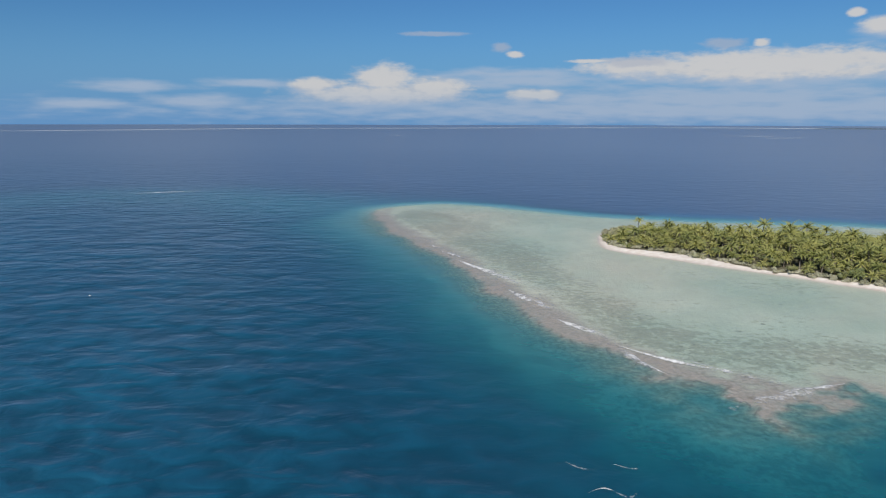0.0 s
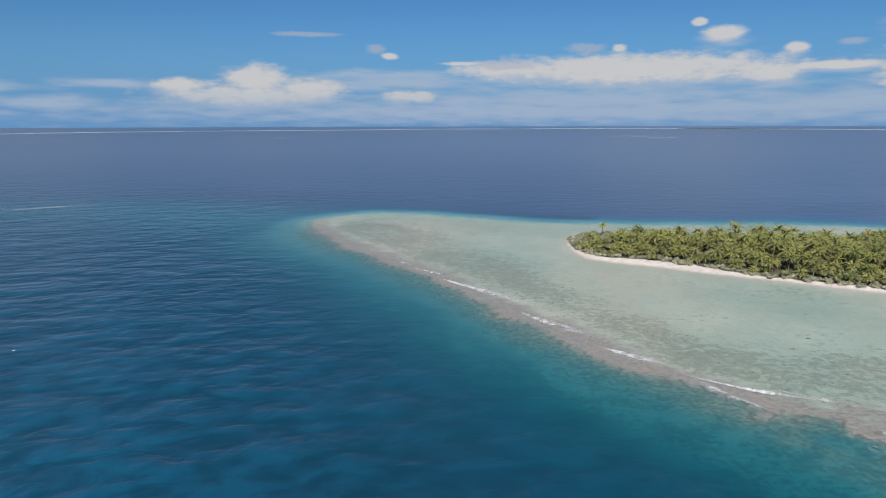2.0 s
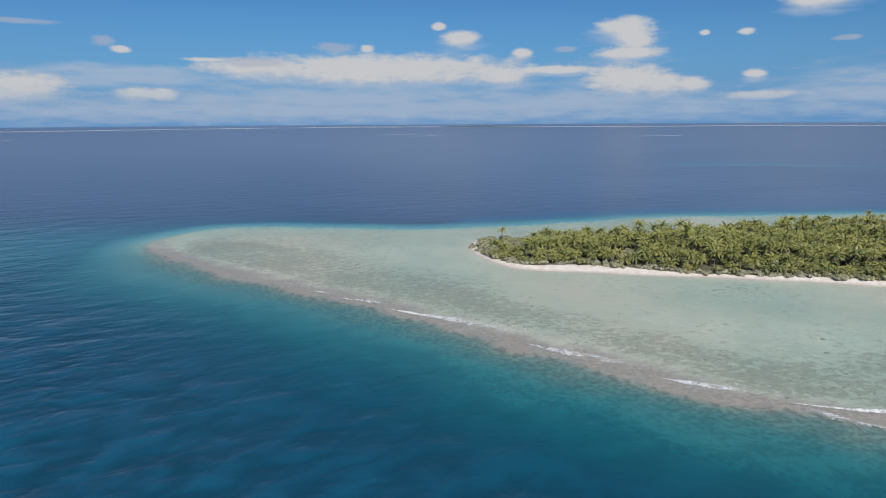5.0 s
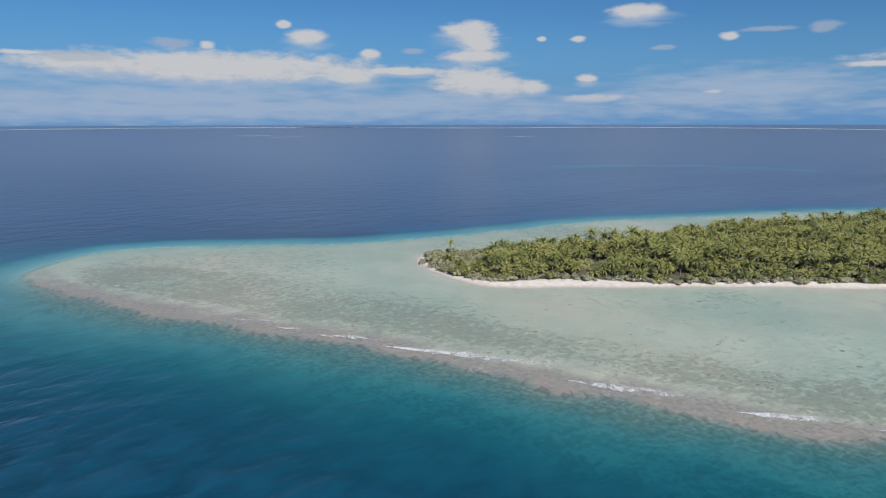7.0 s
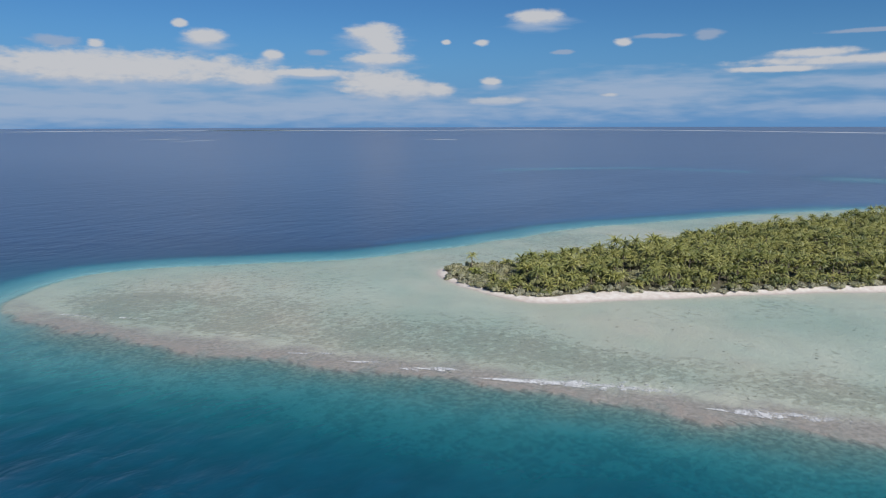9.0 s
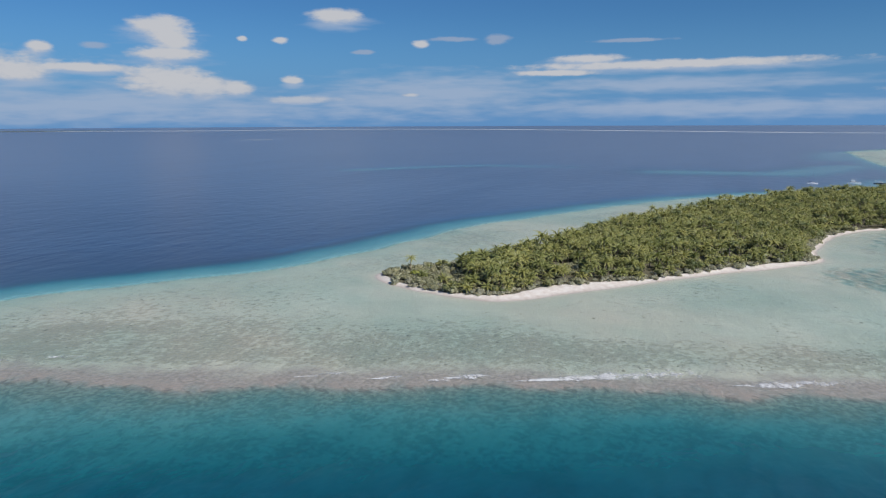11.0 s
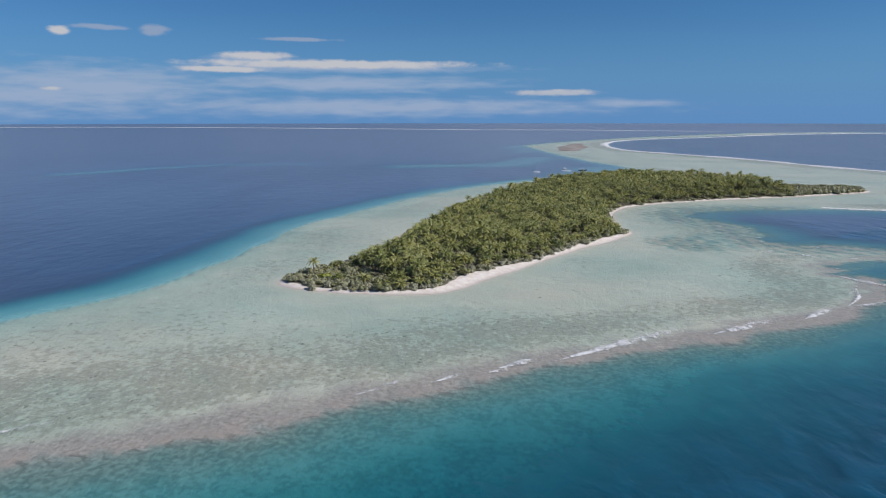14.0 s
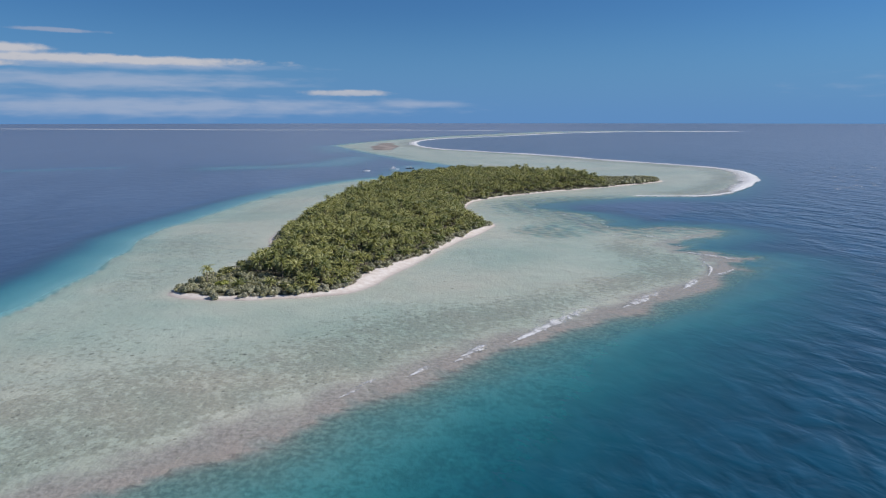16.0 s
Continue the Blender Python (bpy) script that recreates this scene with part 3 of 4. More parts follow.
def build_land():
    xs, ys = np.arange(-30, 580, 2.0), np.arange(-520, 40, 2.0)
    gx, gy = np.meshgrid(xs, ys)
    d = signed(SHORE_LINE, np.stack([gx.ravel(), gy.ravel()], 1))[0].reshape(gx.shape) + 0.8 * wavy(gx, gy, 14, 20)
    z = -0.35 + 1.5 * smooth(d, -4, 9) + 0.7 * smooth(d, 8, 40) + 0.07 * wavy(gx, gy, 5, 22) * smooth(d, 0, 5)
    bw = beach_width(gx, gy)
    me = sheet("island", xs, ys, z, d > -4, LAND, {"wooded": smooth(d - bw, -3, 3), "wet": smooth(d, 2.6, 0.2)})
    tagged(new("ground_island", me), "white coral sand beach round a wooded island", "island", kind="structure")


build_sea()
build_land()


# ---- plants ----
def group_mesh(name, co, faces, material, plant=None):
    return raw_mesh(name, co, faces, material, {"plant": plant} if plant is not None else None, False)


def frond(length, lift, droop, turn, n, wide, rng):
    """One feathered palm leaf: leaflets in two rows along an arched rib. Triangles."""
    co, faces = [], []
    pos, ang = np.zeros(3), lift
    step = length / n
    side = np.array((0.0, 1.0, 0.0))
    for k in range(n):
        s = (k + 0.5) / n
        ahead = np.array((math.cos(ang), 0.0, math.sin(ang)))
        up = np.array((-math.sin(ang), 0.0, math.cos(ang)))
        nxt = pos + ahead * step
        size = wide * (0.30 + 1.0 * math.sin(math.pi * min(1, 0.12 + 0.80 * s))) * (1 - 0.45 * s * s)
        for sg in (-1, 1):
            tip = pos + ahead * size * 0.55 + side * sg * size * rng.uniform(0.75, 0.95) - up * size * rng.uniform(0.15, 0.55) - np.array((0, 0, size * 0.18))
            b = len(co)
            co += [pos - ahead * step * 0.08, nxt + ahead * step * 0.25, tip]
            faces.append((b, b + 1, b + 2))
        pos = nxt
        ang -= droop / n * (0.6 + 0.9 * s)
    co = np.array(co)
    c, s = math.cos(turn), math.sin(turn)
    return np.stack([co[:, 0] * c - co[:, 1] * s, co[:, 0] * s + co[:, 1] * c, co[:, 2]], 1), np.array(faces)


def crown(seed, fronds, n, reach):
    rng = np.random.RandomState(seed)
    co, faces, base = [], [], 0
    for k in range(fronds):
        level = k / fronds
        lift = radians(72 - 86 * level ** 0.85 + rng.uniform(-9, 9))
        c, f = frond(reach * rng.uniform(0.82, 1.08) * (0.8 + 0.2 * math.sin(math.pi * level)), lift, radians(rng.uniform(48, 92)),
                     k * 2.39996 + rng.uniform(-0.3, 0.3), n, reach * 0.118, rng)
        co.append(c), faces.append(f + base)
        base += len(c)
    return np.concatenate(co), np.concatenate(faces)


def trunk(height, lean, seed, thick=0.17):
    rng = np.random.RandomState(seed)
    sides, rings = 7, 7
    turn = rng.uniform(0, 6.28)
    co, faces = [], []
    for k in range(rings):
        s = k / (rings - 1)
        off = lean * s ** 1.7
        r = thick * (1.55 - 0.75 * s) if k else thick * 2.1
        for j in range(sides):
            a = 2 * math.pi * j / sides
            co.append((off * math.cos(turn) + r * math.cos(a), off * math.sin(turn) + r * math.sin(a), height * s - (0.4 if k == 0 else 0)))
    for k in range(rings - 1):
        for j in range(sides):
            faces.append((k * sides + j, k * sides + (j + 1) % sides, (k + 1) * sides + (j + 1) % sides, (k + 1) * sides + j))
    return np.array(co), np.array(faces), np.array((lean * math.cos(turn), lean * math.sin(turn), height))


def clump(seed, leaves, size, squash=0.75):
    """A bush of many small leaves round several heads."""
    rng = np.random.RandomState(seed)
    heads = [(rng.normal(0, 0.42, 3) * (1, 1, 0.35) + (0, 0, 0.30), rng.uniform(0.38, 0.62)) for _ in range(7)]
    co, faces = [], []
    for c, r in heads:
        base = len(co)
        for row in range(5):
            el = -0.5 + 2.0 * row / 4
            for j in range(8):
                a = 2 * math.pi * j / 8 + 0.4 * row
                q = 0.66 * r * rng.uniform(0.9, 1.1)
                co.append(np.array((c[0] + q * math.cos(a) * math.cos(el), c[1] + q * math.sin(a) * math.cos(el), max((c[2] + q * math.sin(el)) * squash, 0.0))))
        faces += [(base + 8 * row + j, base + 8 * row + (j + 1) % 8, base + 8 * row + 8 + (j + 1) % 8, base + 8 * row + 8 + j) for row in range(4) for j in range(8)]
    for k in range(leaves):
        c, r = heads[rng.randint(len(heads))]
        v = rng.normal(size=3)
        v /= np.linalg.norm(v)
        v[2] = abs(v[2]) if rng.rand() < 0.8 else v[2]
        p = c + v * r * rng.uniform(0.72, 1.05)
        p[2] = max(p[2] * squash, 0.02)
        t = np.cross(v, rng.normal(size=3))
        t /= np.linalg.norm(t)
        b = np.cross(v, t)
        w = rng.uniform(0.10, 0.19)
        tilt = v * rng.uniform(-0.08, 0.08)
        i = len(co)
        co += [p - t * w, p + b * w * 0.6 + tilt, p + t * w, p - b * w * 0.6 - tilt]
        faces.append((i, i + 1, i + 2, i + 3))
    return np.array(co) * size, np.array(faces)


def ground_height(x, y):
    p = np.array([[x, y]], float)
    d = signed(SHORE_LINE, p)[0] + 0.8 * wavy(p[:, 0], p[:, 1], 14, 20)
    return float(-0.35 + 1.5 * smooth(d, -4, 9)[0] + 0.7 * smooth(d, 8, 40)[0]) - 0.05


def palm_kind(seed, height, reach, lean):
    """A palm as a thing: an empty with its trunk and its crown."""
    root = new("palm_tree")
    tc, tf, top = trunk(height, lean, seed)
    t = new("trunk", raw_mesh("trunk", tc, tf, BARK))
    cc, cf = crown(seed + 50, 21, 13, reach)
    c = new("crown", group_mesh("crown", cc + top, cf, FROND))
    t.parent = c.parent = root
    tagged(c, "arching green palm fronds")
    return tagged(root, "coconut palm with arching olive green fronds in the island wood", "palm tree", "palms of the island edge")


def shrub_kind(seed, size, material, label):
    co, f = clump(seed, 420, size)
    ob = new("shrub", group_mesh("shrub", co, f, material))
    return tagged(ob, label, "shrub", "shrubs along the beach")


def sites():
    """Where plants stand: jittered rows over the wood, with distance behind the beach's upper edge."""
    rng = np.random.RandomState(11)
    step = 6.0
    gx, gy = np.meshgrid(np.arange(-25, 560, step), np.arange(-510, 35, step * 0.92))
    gx[1::2] += step / 2
    x, y = gx.ravel() + rng.uniform(-2.4, 2.4, gx.size), gy.ravel() + rng.uniform(-2.4, 2.4, gx.size)
    d = signed(SHORE_LINE, np.stack([x, y], 1))[0] - beach_width(x, y)
    ok = d > 0.6
    return x[ok], y[ok], d[ok], rng


def build_wood():
    x, y, d, rng = sites()
    tip = smooth(np.hypot(x - 0, y - 10), 52, 22)               # low scrub on the western point
    east = smooth(-y, 395, 440)                                 # and on the eastern end
    gap = smooth(np.hypot(x - 55, y + 66), 13, 7)
    low = np.maximum(np.maximum(tip, east), gap)
    tall = 8.4 + 1.7 * wavy(x, y, 32, 31) + rng.uniform(-2.4, 3.0, len(x)) + 1.2 * smooth(x, 90, 200) + 2.4 * smooth(x, 240, 330) + 2.8 * (rng.rand(len(x)) < 0.10)
    tall = tall * (0.36 + 0.64 * smooth(d, 0, 20)) * (1 - 0.40 * low)
    scrub = (rng.rand(len(x)) < np.clip(low * 1.15, 0, 0.93 + 0.07 * east)) | (d < 2.2) & (rng.rand(len(x)) < 0.75)
    patch = wavy(x, y, 26, 33)
    # palms nearest the western shore are things of their own, the rest is one wood
    order = np.argsort(np.where(scrub, 1e6, np.hypot(x - (-10), y + 40) + 0.35 * d))
    single = set(order[:300].tolist())
    kinds = [palm_kind(100 + 7 * k, 1.0 * h, reach, lean) for k, (h, reach, lean) in enumerate(
        ((2.2, 4.2, .3), (3.4, 4.6, .6), (4.8, 4.9, .8), (6.2, 5.0, 1.0), (7.8, 5.1, .8), (9.4, 5.0, 1.1)))]
    heights = np.array((2.2, 3.4, 4.8, 6.2, 7.8, 9.4))
    used = set()
    rest_co, rest_f, rest_p, tr_co, tr_f = [], [], [], [], []
    nb = nt = 0
    low_crowns = [crown(900 + k, 20, 10, 1.0) for k in range(7)]
    low_trunk = trunk(1.0, 0.08, 5, 0.02)
    leaf_c = [clump(700 + k, 110, 1.0) for k in range(4)]
    bush_co, bush_f, bush_p, nbush = [], [], [], 0
    scrub_co, scrub_f, scrub_p, nscrub = [], [], [], 0
    broad_co, broad_f, broad_p, nbroad = [], [], [], 0
    for k in range(len(x)):
        g = ground_height(x[k], y[k])
        turn = rng.uniform(0, 6.28)
        c, s = math.cos(turn), math.sin(turn)
        if not scrub[k]:
            h = max(tall[k] - 1.2, 1.7)
            if k in single:
                j = int(np.abs(heights - h).argmin())
                m = pose(x[k], y[k], g, rng.uniform(-3, 3), rng.uniform(-3, 3), math.degrees(turn)) @ Matrix.Scale(h / heights[j], 4)
                if j in used:
                    copy = copy_thing(kinds[j], m)
                    copy.scale = (h / heights[j],) * 3
                else:
                    kinds[j].matrix_basis = m
                    used.add(j)
            else:
                co, f = low_crowns[rng.randint(7)]
                reach = rng.uniform(4.2, 5.6)
                q = np.stack([co[:, 0] * c - co[:, 1] * s, co[:, 0] * s + co[:, 1] * c, co[:, 2]], 1) * reach
                rest_co.append(q + (x[k] + rng.uniform(-.6, .6), y[k] + rng.uniform(-.6, .6), g + h)), rest_f.append(f + nb)
                rest_p.append(np.full(len(q), rng.rand()))
                nb += len(q)
                tc, tf, _ = low_trunk
                tr_co.append(tc * (9, 9, h) + (x[k], y[k], g)), tr_f.append(tf + nt)
                nt += len(tc)
        # undergrowth and broad-leaved trees between the palms
        for extra in range(3 if scrub[k] else 1):
            if not scrub[k] and rng.rand() > 0.9:
                continue
            co, f = leaf_c[rng.randint(4)]
            broad = not scrub[k] and rng.rand() < 0.10 + 0.35 * max(0.0, patch[k])
            size = rng.uniform(2.8, 4.4) if broad else rng.uniform(1.9, 3.2) * (1.15 + 0.75 * east[k] if scrub[k] else 1.2)
            lift = tall[k] - 2.2 if broad else rng.uniform(-0.2, 0.3) + (0.0 if scrub[k] else 0.34 * tall[k])
            far = 2.6 if scrub[k] else 1.0
            q = np.stack([co[:, 0] * c - co[:, 1] * s, co[:, 0] * s + co[:, 1] * c, co[:, 2] * rng.uniform(0.85, 1.3)], 1) * size
            q = q + (x[k] + rng.uniform(-far, far), y[k] + rng.uniform(-far, far), g + lift)
            if broad:
                broad_co.append(q), broad_f.append(f + nbroad), broad_p.append(np.full(len(q), rng.rand()))
                nbroad += len(q)
            elif scrub[k]:
                scrub_co.append(q), scrub_f.append(f + nscrub), scrub_p.append(np.full(len(q), rng.rand()))
                nscrub += len(q)
            else:
                bush_co.append(q), bush_f.append(f + nbush), bush_p.append(np.full(len(q), rng.rand()))
                nbush += len(q)
    for j, kind in enumerate(kinds):
        if j not in used:
            kind.matrix_basis = pose(40 + 5 * j, -60, ground_height(40, -60))
    me = group_mesh("palm_wood", np.concatenate(rest_co), np.concatenate(rest_f), FROND_MANY, np.concatenate(rest_p))
    wood = tagged(new("palm_wood", me), "dense wood of coconut palms covering the island", "palm wood", kind="stuff")
    me = raw_mesh("trunks", np.concatenate(tr_co), np.concatenate(tr_f), BARK)
    stems = tagged(new("trunks", me), kind="stuff")
    stems.parent = wood
    me = group_mesh("broadleaf_crowns", np.concatenate(broad_co), np.concatenate(broad_f), BROAD, np.concatenate(broad_p))
    tagged(new("broadleaf_crowns", me), "darker green broad-leaved crowns among the palms", "trees", kind="stuff")
    me = group_mesh("undergrowth", np.concatenate(bush_co), np.concatenate(bush_f), UNDER, np.concatenate(bush_p))
    tagged(new("undergrowth", me), "dark green undergrowth of broad-leaved bushes between palms", "undergrowth", kind="stuff")
    me = group_mesh("scrub", np.concatenate(scrub_co), np.concatenate(scrub_f), BUSH_MANY, np.concatenate(scrub_p))
    tagged(new("scrub", me), "low grey green scrub on the ends of the island", "scrub", kind="stuff")


def build_shrubs():
    """Single shrubs along the top of the beach, and the lone palm on the point."""
    rng = np.random.RandomState(5)
    grey = "low grey green shrub at the top of the beach"
    kinds = [shrub_kind(40 + k, 1.0, BUSH, grey) for k in range(5)]
    lime = shrub_kind(60, 3.9, LIME, "bright yellow green bush among grey shrubs")
    lime.matrix_basis = pose(11, 3, ground_height(11, 3), 0, 0, 40)
    placed, n = 0, len(SHORE_LINE)
    first = True
    for k in range(0, n):
        a, b = SHORE_LINE[k], SHORE_LINE[(k + 1) % n]
        if not (a[1] > -206 and a[0] < 260):
            continue
        length = math.hypot(*(b - a))
        inward = np.array((-(b - a)[1], (b - a)[0])) / max(length, 1e-6)
        for j in range(max(1, int(length / 2.3))):
            p = a + (b - a) * (j + rng.rand()) / max(1, int(length / 2.3))
            w = float(beach_width(p[0], p[1])) + rng.uniform(-0.7, 4.2)
            q = p + inward * w
            if signed(SHORE_LINE, np.array([q]))[0][0] < 1:
                q = p - inward * w
            size = rng.uniform(1.3, 3.0)
            m = pose(q[0], q[1], ground_height(q[0], q[1]), 0, 0, rng.uniform(0, 360))
            if placed < len(kinds):
                ob = kinds[placed]
                ob.matrix_basis = m
            else:
                ob = copy_thing(kinds[rng.randint(len(kinds))], m)
            ob.scale = (size, size, size * rng.uniform(0.75, 1.15))
            placed += 1
    lone = palm_kind(333, 7.6, 4.4, 0.5)
    lone.matrix_basis = pose(17, 9, ground_height(17, 9), 0, 0, 100)
    tagged(lone, "single coconut palm standing clear above grey shrubs", "palm tree")


build_wood()
build_shrubs()


# ---- surf ----
def ribbon(line, wide, high, seed, name, material, tops=7, skew=True):
    """A strip of foam along a line: a steep front, a low lumpy top and a back that thins out."""
    rng = np.random.RandomState(seed)
    line = np.array(line, float)
    n = len(line)
    t = np.gradient(line, axis=0)
    t /= np.maximum(np.linalg.norm(t, axis=1), 1e-9)[:, None]
    side = np.stack([-t[:, 1], t[:, 0]], 1)
    co, rim, faces = [], [], []
    jag = np.interp(np.arange(n), np.arange(0, n + 3, 3), rng.uniform(0.6, 1.35, len(np.arange(0, n + 3, 3))))
    for k in range(n):
        s = k / (n - 1)
        if skew:
            ends = min(1.0, s / 0.55) ** 1.1 * min(1.0, (1 - s) / 0.12) ** 0.5
        else:
            ends = min(1.0, s / 0.012, (1 - s) / 0.03) ** 0.5
        w = (wide if np.isscalar(wide) else wide[k]) * max(ends, 0.02) * jag[k]
        for j in range(tops):
            v = j / (tops - 1)
            p = line[k] + side[k] * (v - 0.25) * w
            lump = high * ends * math.sin(math.pi * min(1, v * 1.5 + 0.04)) ** 2 * jag[k]
            co.append((p[0], p[1], float(rise(p[0], p[1])) + 0.08 + lump))
            rim.append(max(0.0, 1.05 * (v - 0.22)) ** 1.15 + 0.25 * max(0.0, 0.12 - v) / 0.12 + (0.62 * max(0.0, s - 0.30) if skew else 0.0))
    for k in range(n - 1):
        for j in range(tops - 1):
            a = k * tops + j
            faces.append((a, a + 1, a + tops + 1, a + tops))
    return new(name, raw_mesh(name, co, faces, material, {"rim": rim}))


def fine(points, step):
    line = spline(points, False, 12)
    run = np.concatenate(([0], np.cumsum(np.linalg.norm(np.diff(line, axis=0), axis=1))))
    s = np.linspace(0, run[-1], max(4, int(run[-1] / step)))
    return np.stack([np.interp(s, run, line[:, 0]), np.interp(s, run, line[:, 1])], 1)


def build_surf():
    label = "white breaking wave with spreading foam on the reef edge"
    rolls = (((-146, 62), (-141, 50)), ((-124, -26), (-116, -38)), ((-98, -88), (-90, -101), (-81, -115), (-69, -136)),
             ((-72, -150), (-66, -163), (-57, -177)), ((-55, -193), (-48, -203), (-42, -212)), ((-38, -221), (-27, -232), (-15, -240), (-4, -244)),
             ((20, -249), (4, -256), (-10, -265)), ((-161, 86), (-155, 70)), ((-108, -65), (-103, -75)), ((-28, -246), (-34, -236), (-40, -226)), ((-104, -69), (-97, -82)), ((-115, -48), (-110, -57)))
    wides = (4.0, 5.0, 15.0, 12.0, 8.5, 5.0, 10.0, 4.0, 5.0, 8.0, 8.0, 5.0)
    for k, pts in enumerate(rolls):
        line = fine(pts, 1.0)
        ob = ribbon(line, wides[k], 0.55, k, "breaking_wave", FOAM_THIN if k in (0, 1, 7, 8) else FOAM, 9)
        tagged(ob, label, "wave", "waves on the reef edge")
        # the thin sheet of foam that each leaves behind
        back = line + (line[-1] - line[0]) * 0.45 + np.array((1.5, 0.5))
        ob = ribbon(back, 1.3 * wides[k], 0.05, 40 + k, "foam_sheet", FOAM_THIN, 9)
        tagged(ob, "thin lacy foam spreading behind a broken wave", "foam", "foam on the reef edge")
    # long surf round the far arm of the reef
    arm = [p[:2] for p in FAR_SEA_SIDE[::-1]]
    line = fine(arm, 9.0)
    s = np.linspace(0, 1, len(line))
    w = 15 + 18 * np.exp(-((s - 0.055) / 0.035) ** 2) + 38 * s
    ob = ribbon(line, w, 1.2, 70, "surf_line", FOAM_THICK, 9, False)
    tagged(ob, "long white surf breaking along the curved reef edge", "surf")
    ob = ribbon(fine(((270, -511), (252, -462), (262, -418), (275, -392)), 3.0), 9.0, 0.5, 71, "surf_line", FOAM_THICK, 7, False)
    tagged(ob, "thin white surf at the mouth of the bay", "surf")
    # broken water on the shallows of the bay
    for k, pts in enumerate((((125, -270), (125, -259), (131, -252)), ((80, -256), (81, -249), (79, -238)), ((68, -269), (69, -260), (71, -251)),
                             ((55, -278), (53, -271), (58, -269)), ((62, -293), (65, -288)), ((32, -263), (35, -255)), ((150, -268), (141, -265)),
                             ((88, -285), (97, -274)), ((108, -262), (114, -255)), ((176, -258), (168, -262)), ((215, -250), (210, -254)), ((76, -240), (78, -252)), ((69, -260), (60, -268)), ((58, -282), (54, -293)))):
        ob = ribbon(fine(pts, 1.2), 4.6, 0.4, 80 + k, "breaking_wave", FOAM)
        tagged(ob, "small patch of white broken water over shallow coral", "wave", "broken water in the bay")
    for k, pts in enumerate((((-63, -299), (-59, -302), (-55, -301)), ((-60, -311), (-56, -309), (-52, -312), (-49, -309)), ((-53, -299), (-49, -301), (-46, -299)))):
        ob = ribbon(fine(pts, 0.6), 1.7, 0.15, 120 + k, "foam_streak", FOAM_THIN, 7)
        tagged(ob, "thin curl of white foam on open water", "foam", "foam on open water")
    # barrier reef along the horizon
    bar = ((-3100, 2350), (-2699, 2727), (-2239, 3133), (-1740, 3585), (-1110, 3886), (-410, 4046), (318, 4136), (1300, 4020), (2200, 3500),
           (2800, 2895), (3376, 2416), (3750, 1462), (3718, 460), (3590, -173), (3500, -744), (3300, -1205), (3080, -1600))
    ob = ribbon(fine(bar, 60), 55.0, 0.4, 90, "barrier_reef", PALE, 7, False)
    tagged(ob, "pale line of surf on a distant barrier reef", "reef", kind="structure")
    for k, pts in enumerate((((940, 2789), (1206, 2715)), ((1900, 1929), (2021, 1774)), ((-582, 2811), (-516, 2816)), ((1000, 2478), (1257, 2510)),
                             ((-448, 208), (-410, 229), (-368, 252)))):
        far = 13.0 if k == 4 else 26.0
        ob = ribbon(fine(pts, 12), far, 0.3, 95 + k, "shoal_surf", PALE if k < 4 else FOAM)
        tagged(ob, "faint streak of white water over a sunken shoal", "surf")


PALE = plain("pale_shoal", (0.52, 0.55, 0.55), 0.8)
build_surf()


# ---- sandbank far behind the island ----
RUBBLE = plain("brown_rubble", (0.27, 0.235, 0.205), 0.95, vary=0.4, scale=0.03)


def build_bank():
    xs, ys = np.arange(1240, 1960, 12.0), np.arange(-640, -330, 8.0)
    gx, gy = np.meshgrid(xs, ys)
    u = (gx - 1590) * 0.97 + (gy + 455) * -0.24
    v = (gx - 1590) * 0.24 + (gy + 455) * 0.97
    h = 1 - (u / 300) ** 2 - (v / 44) ** 2 + 0.45 * wavy(gx, gy, 110, 41) + 0.25 * wavy(gx, gy, 40, 42)
    z = rise(gx, gy) - 0.8 + 2.2 * smooth(h, -0.2, 1.0)
    me = sheet("sandbank", xs, ys, z, h > -0.1, RUBBLE, {})
    tagged(new("sandbank", me), "low brown rubble bank drying on the far reef", "sandbank")


build_bank()


# ---- boats at anchor in the lagoon ----
GELCOAT = plain("white_gelcoat", (0.82, 0.83, 0.84), 0.25, vary=0.04)
NAVY = plain("navy_hull", (0.03, 0.04, 0.07), 0.3)
TINT = plain("dark_glass", (0.02, 0.025, 0.03), 0.08)
ALLOY = plain("mast_alloy", (0.6, 0.6, 0.62), 0.35, 0.9)
CANVAS = plain("blue_canvas", (0.05, 0.10, 0.22), 0.8)


def part(name, bm, material, parent, label=""):
    me = bpy.data.meshes.new(name)
    bm.to_mesh(me)
    bm.free()
    me.materials.append(material)
    ob = new(name, me)
    ob.parent = parent
    return tagged(ob, label)


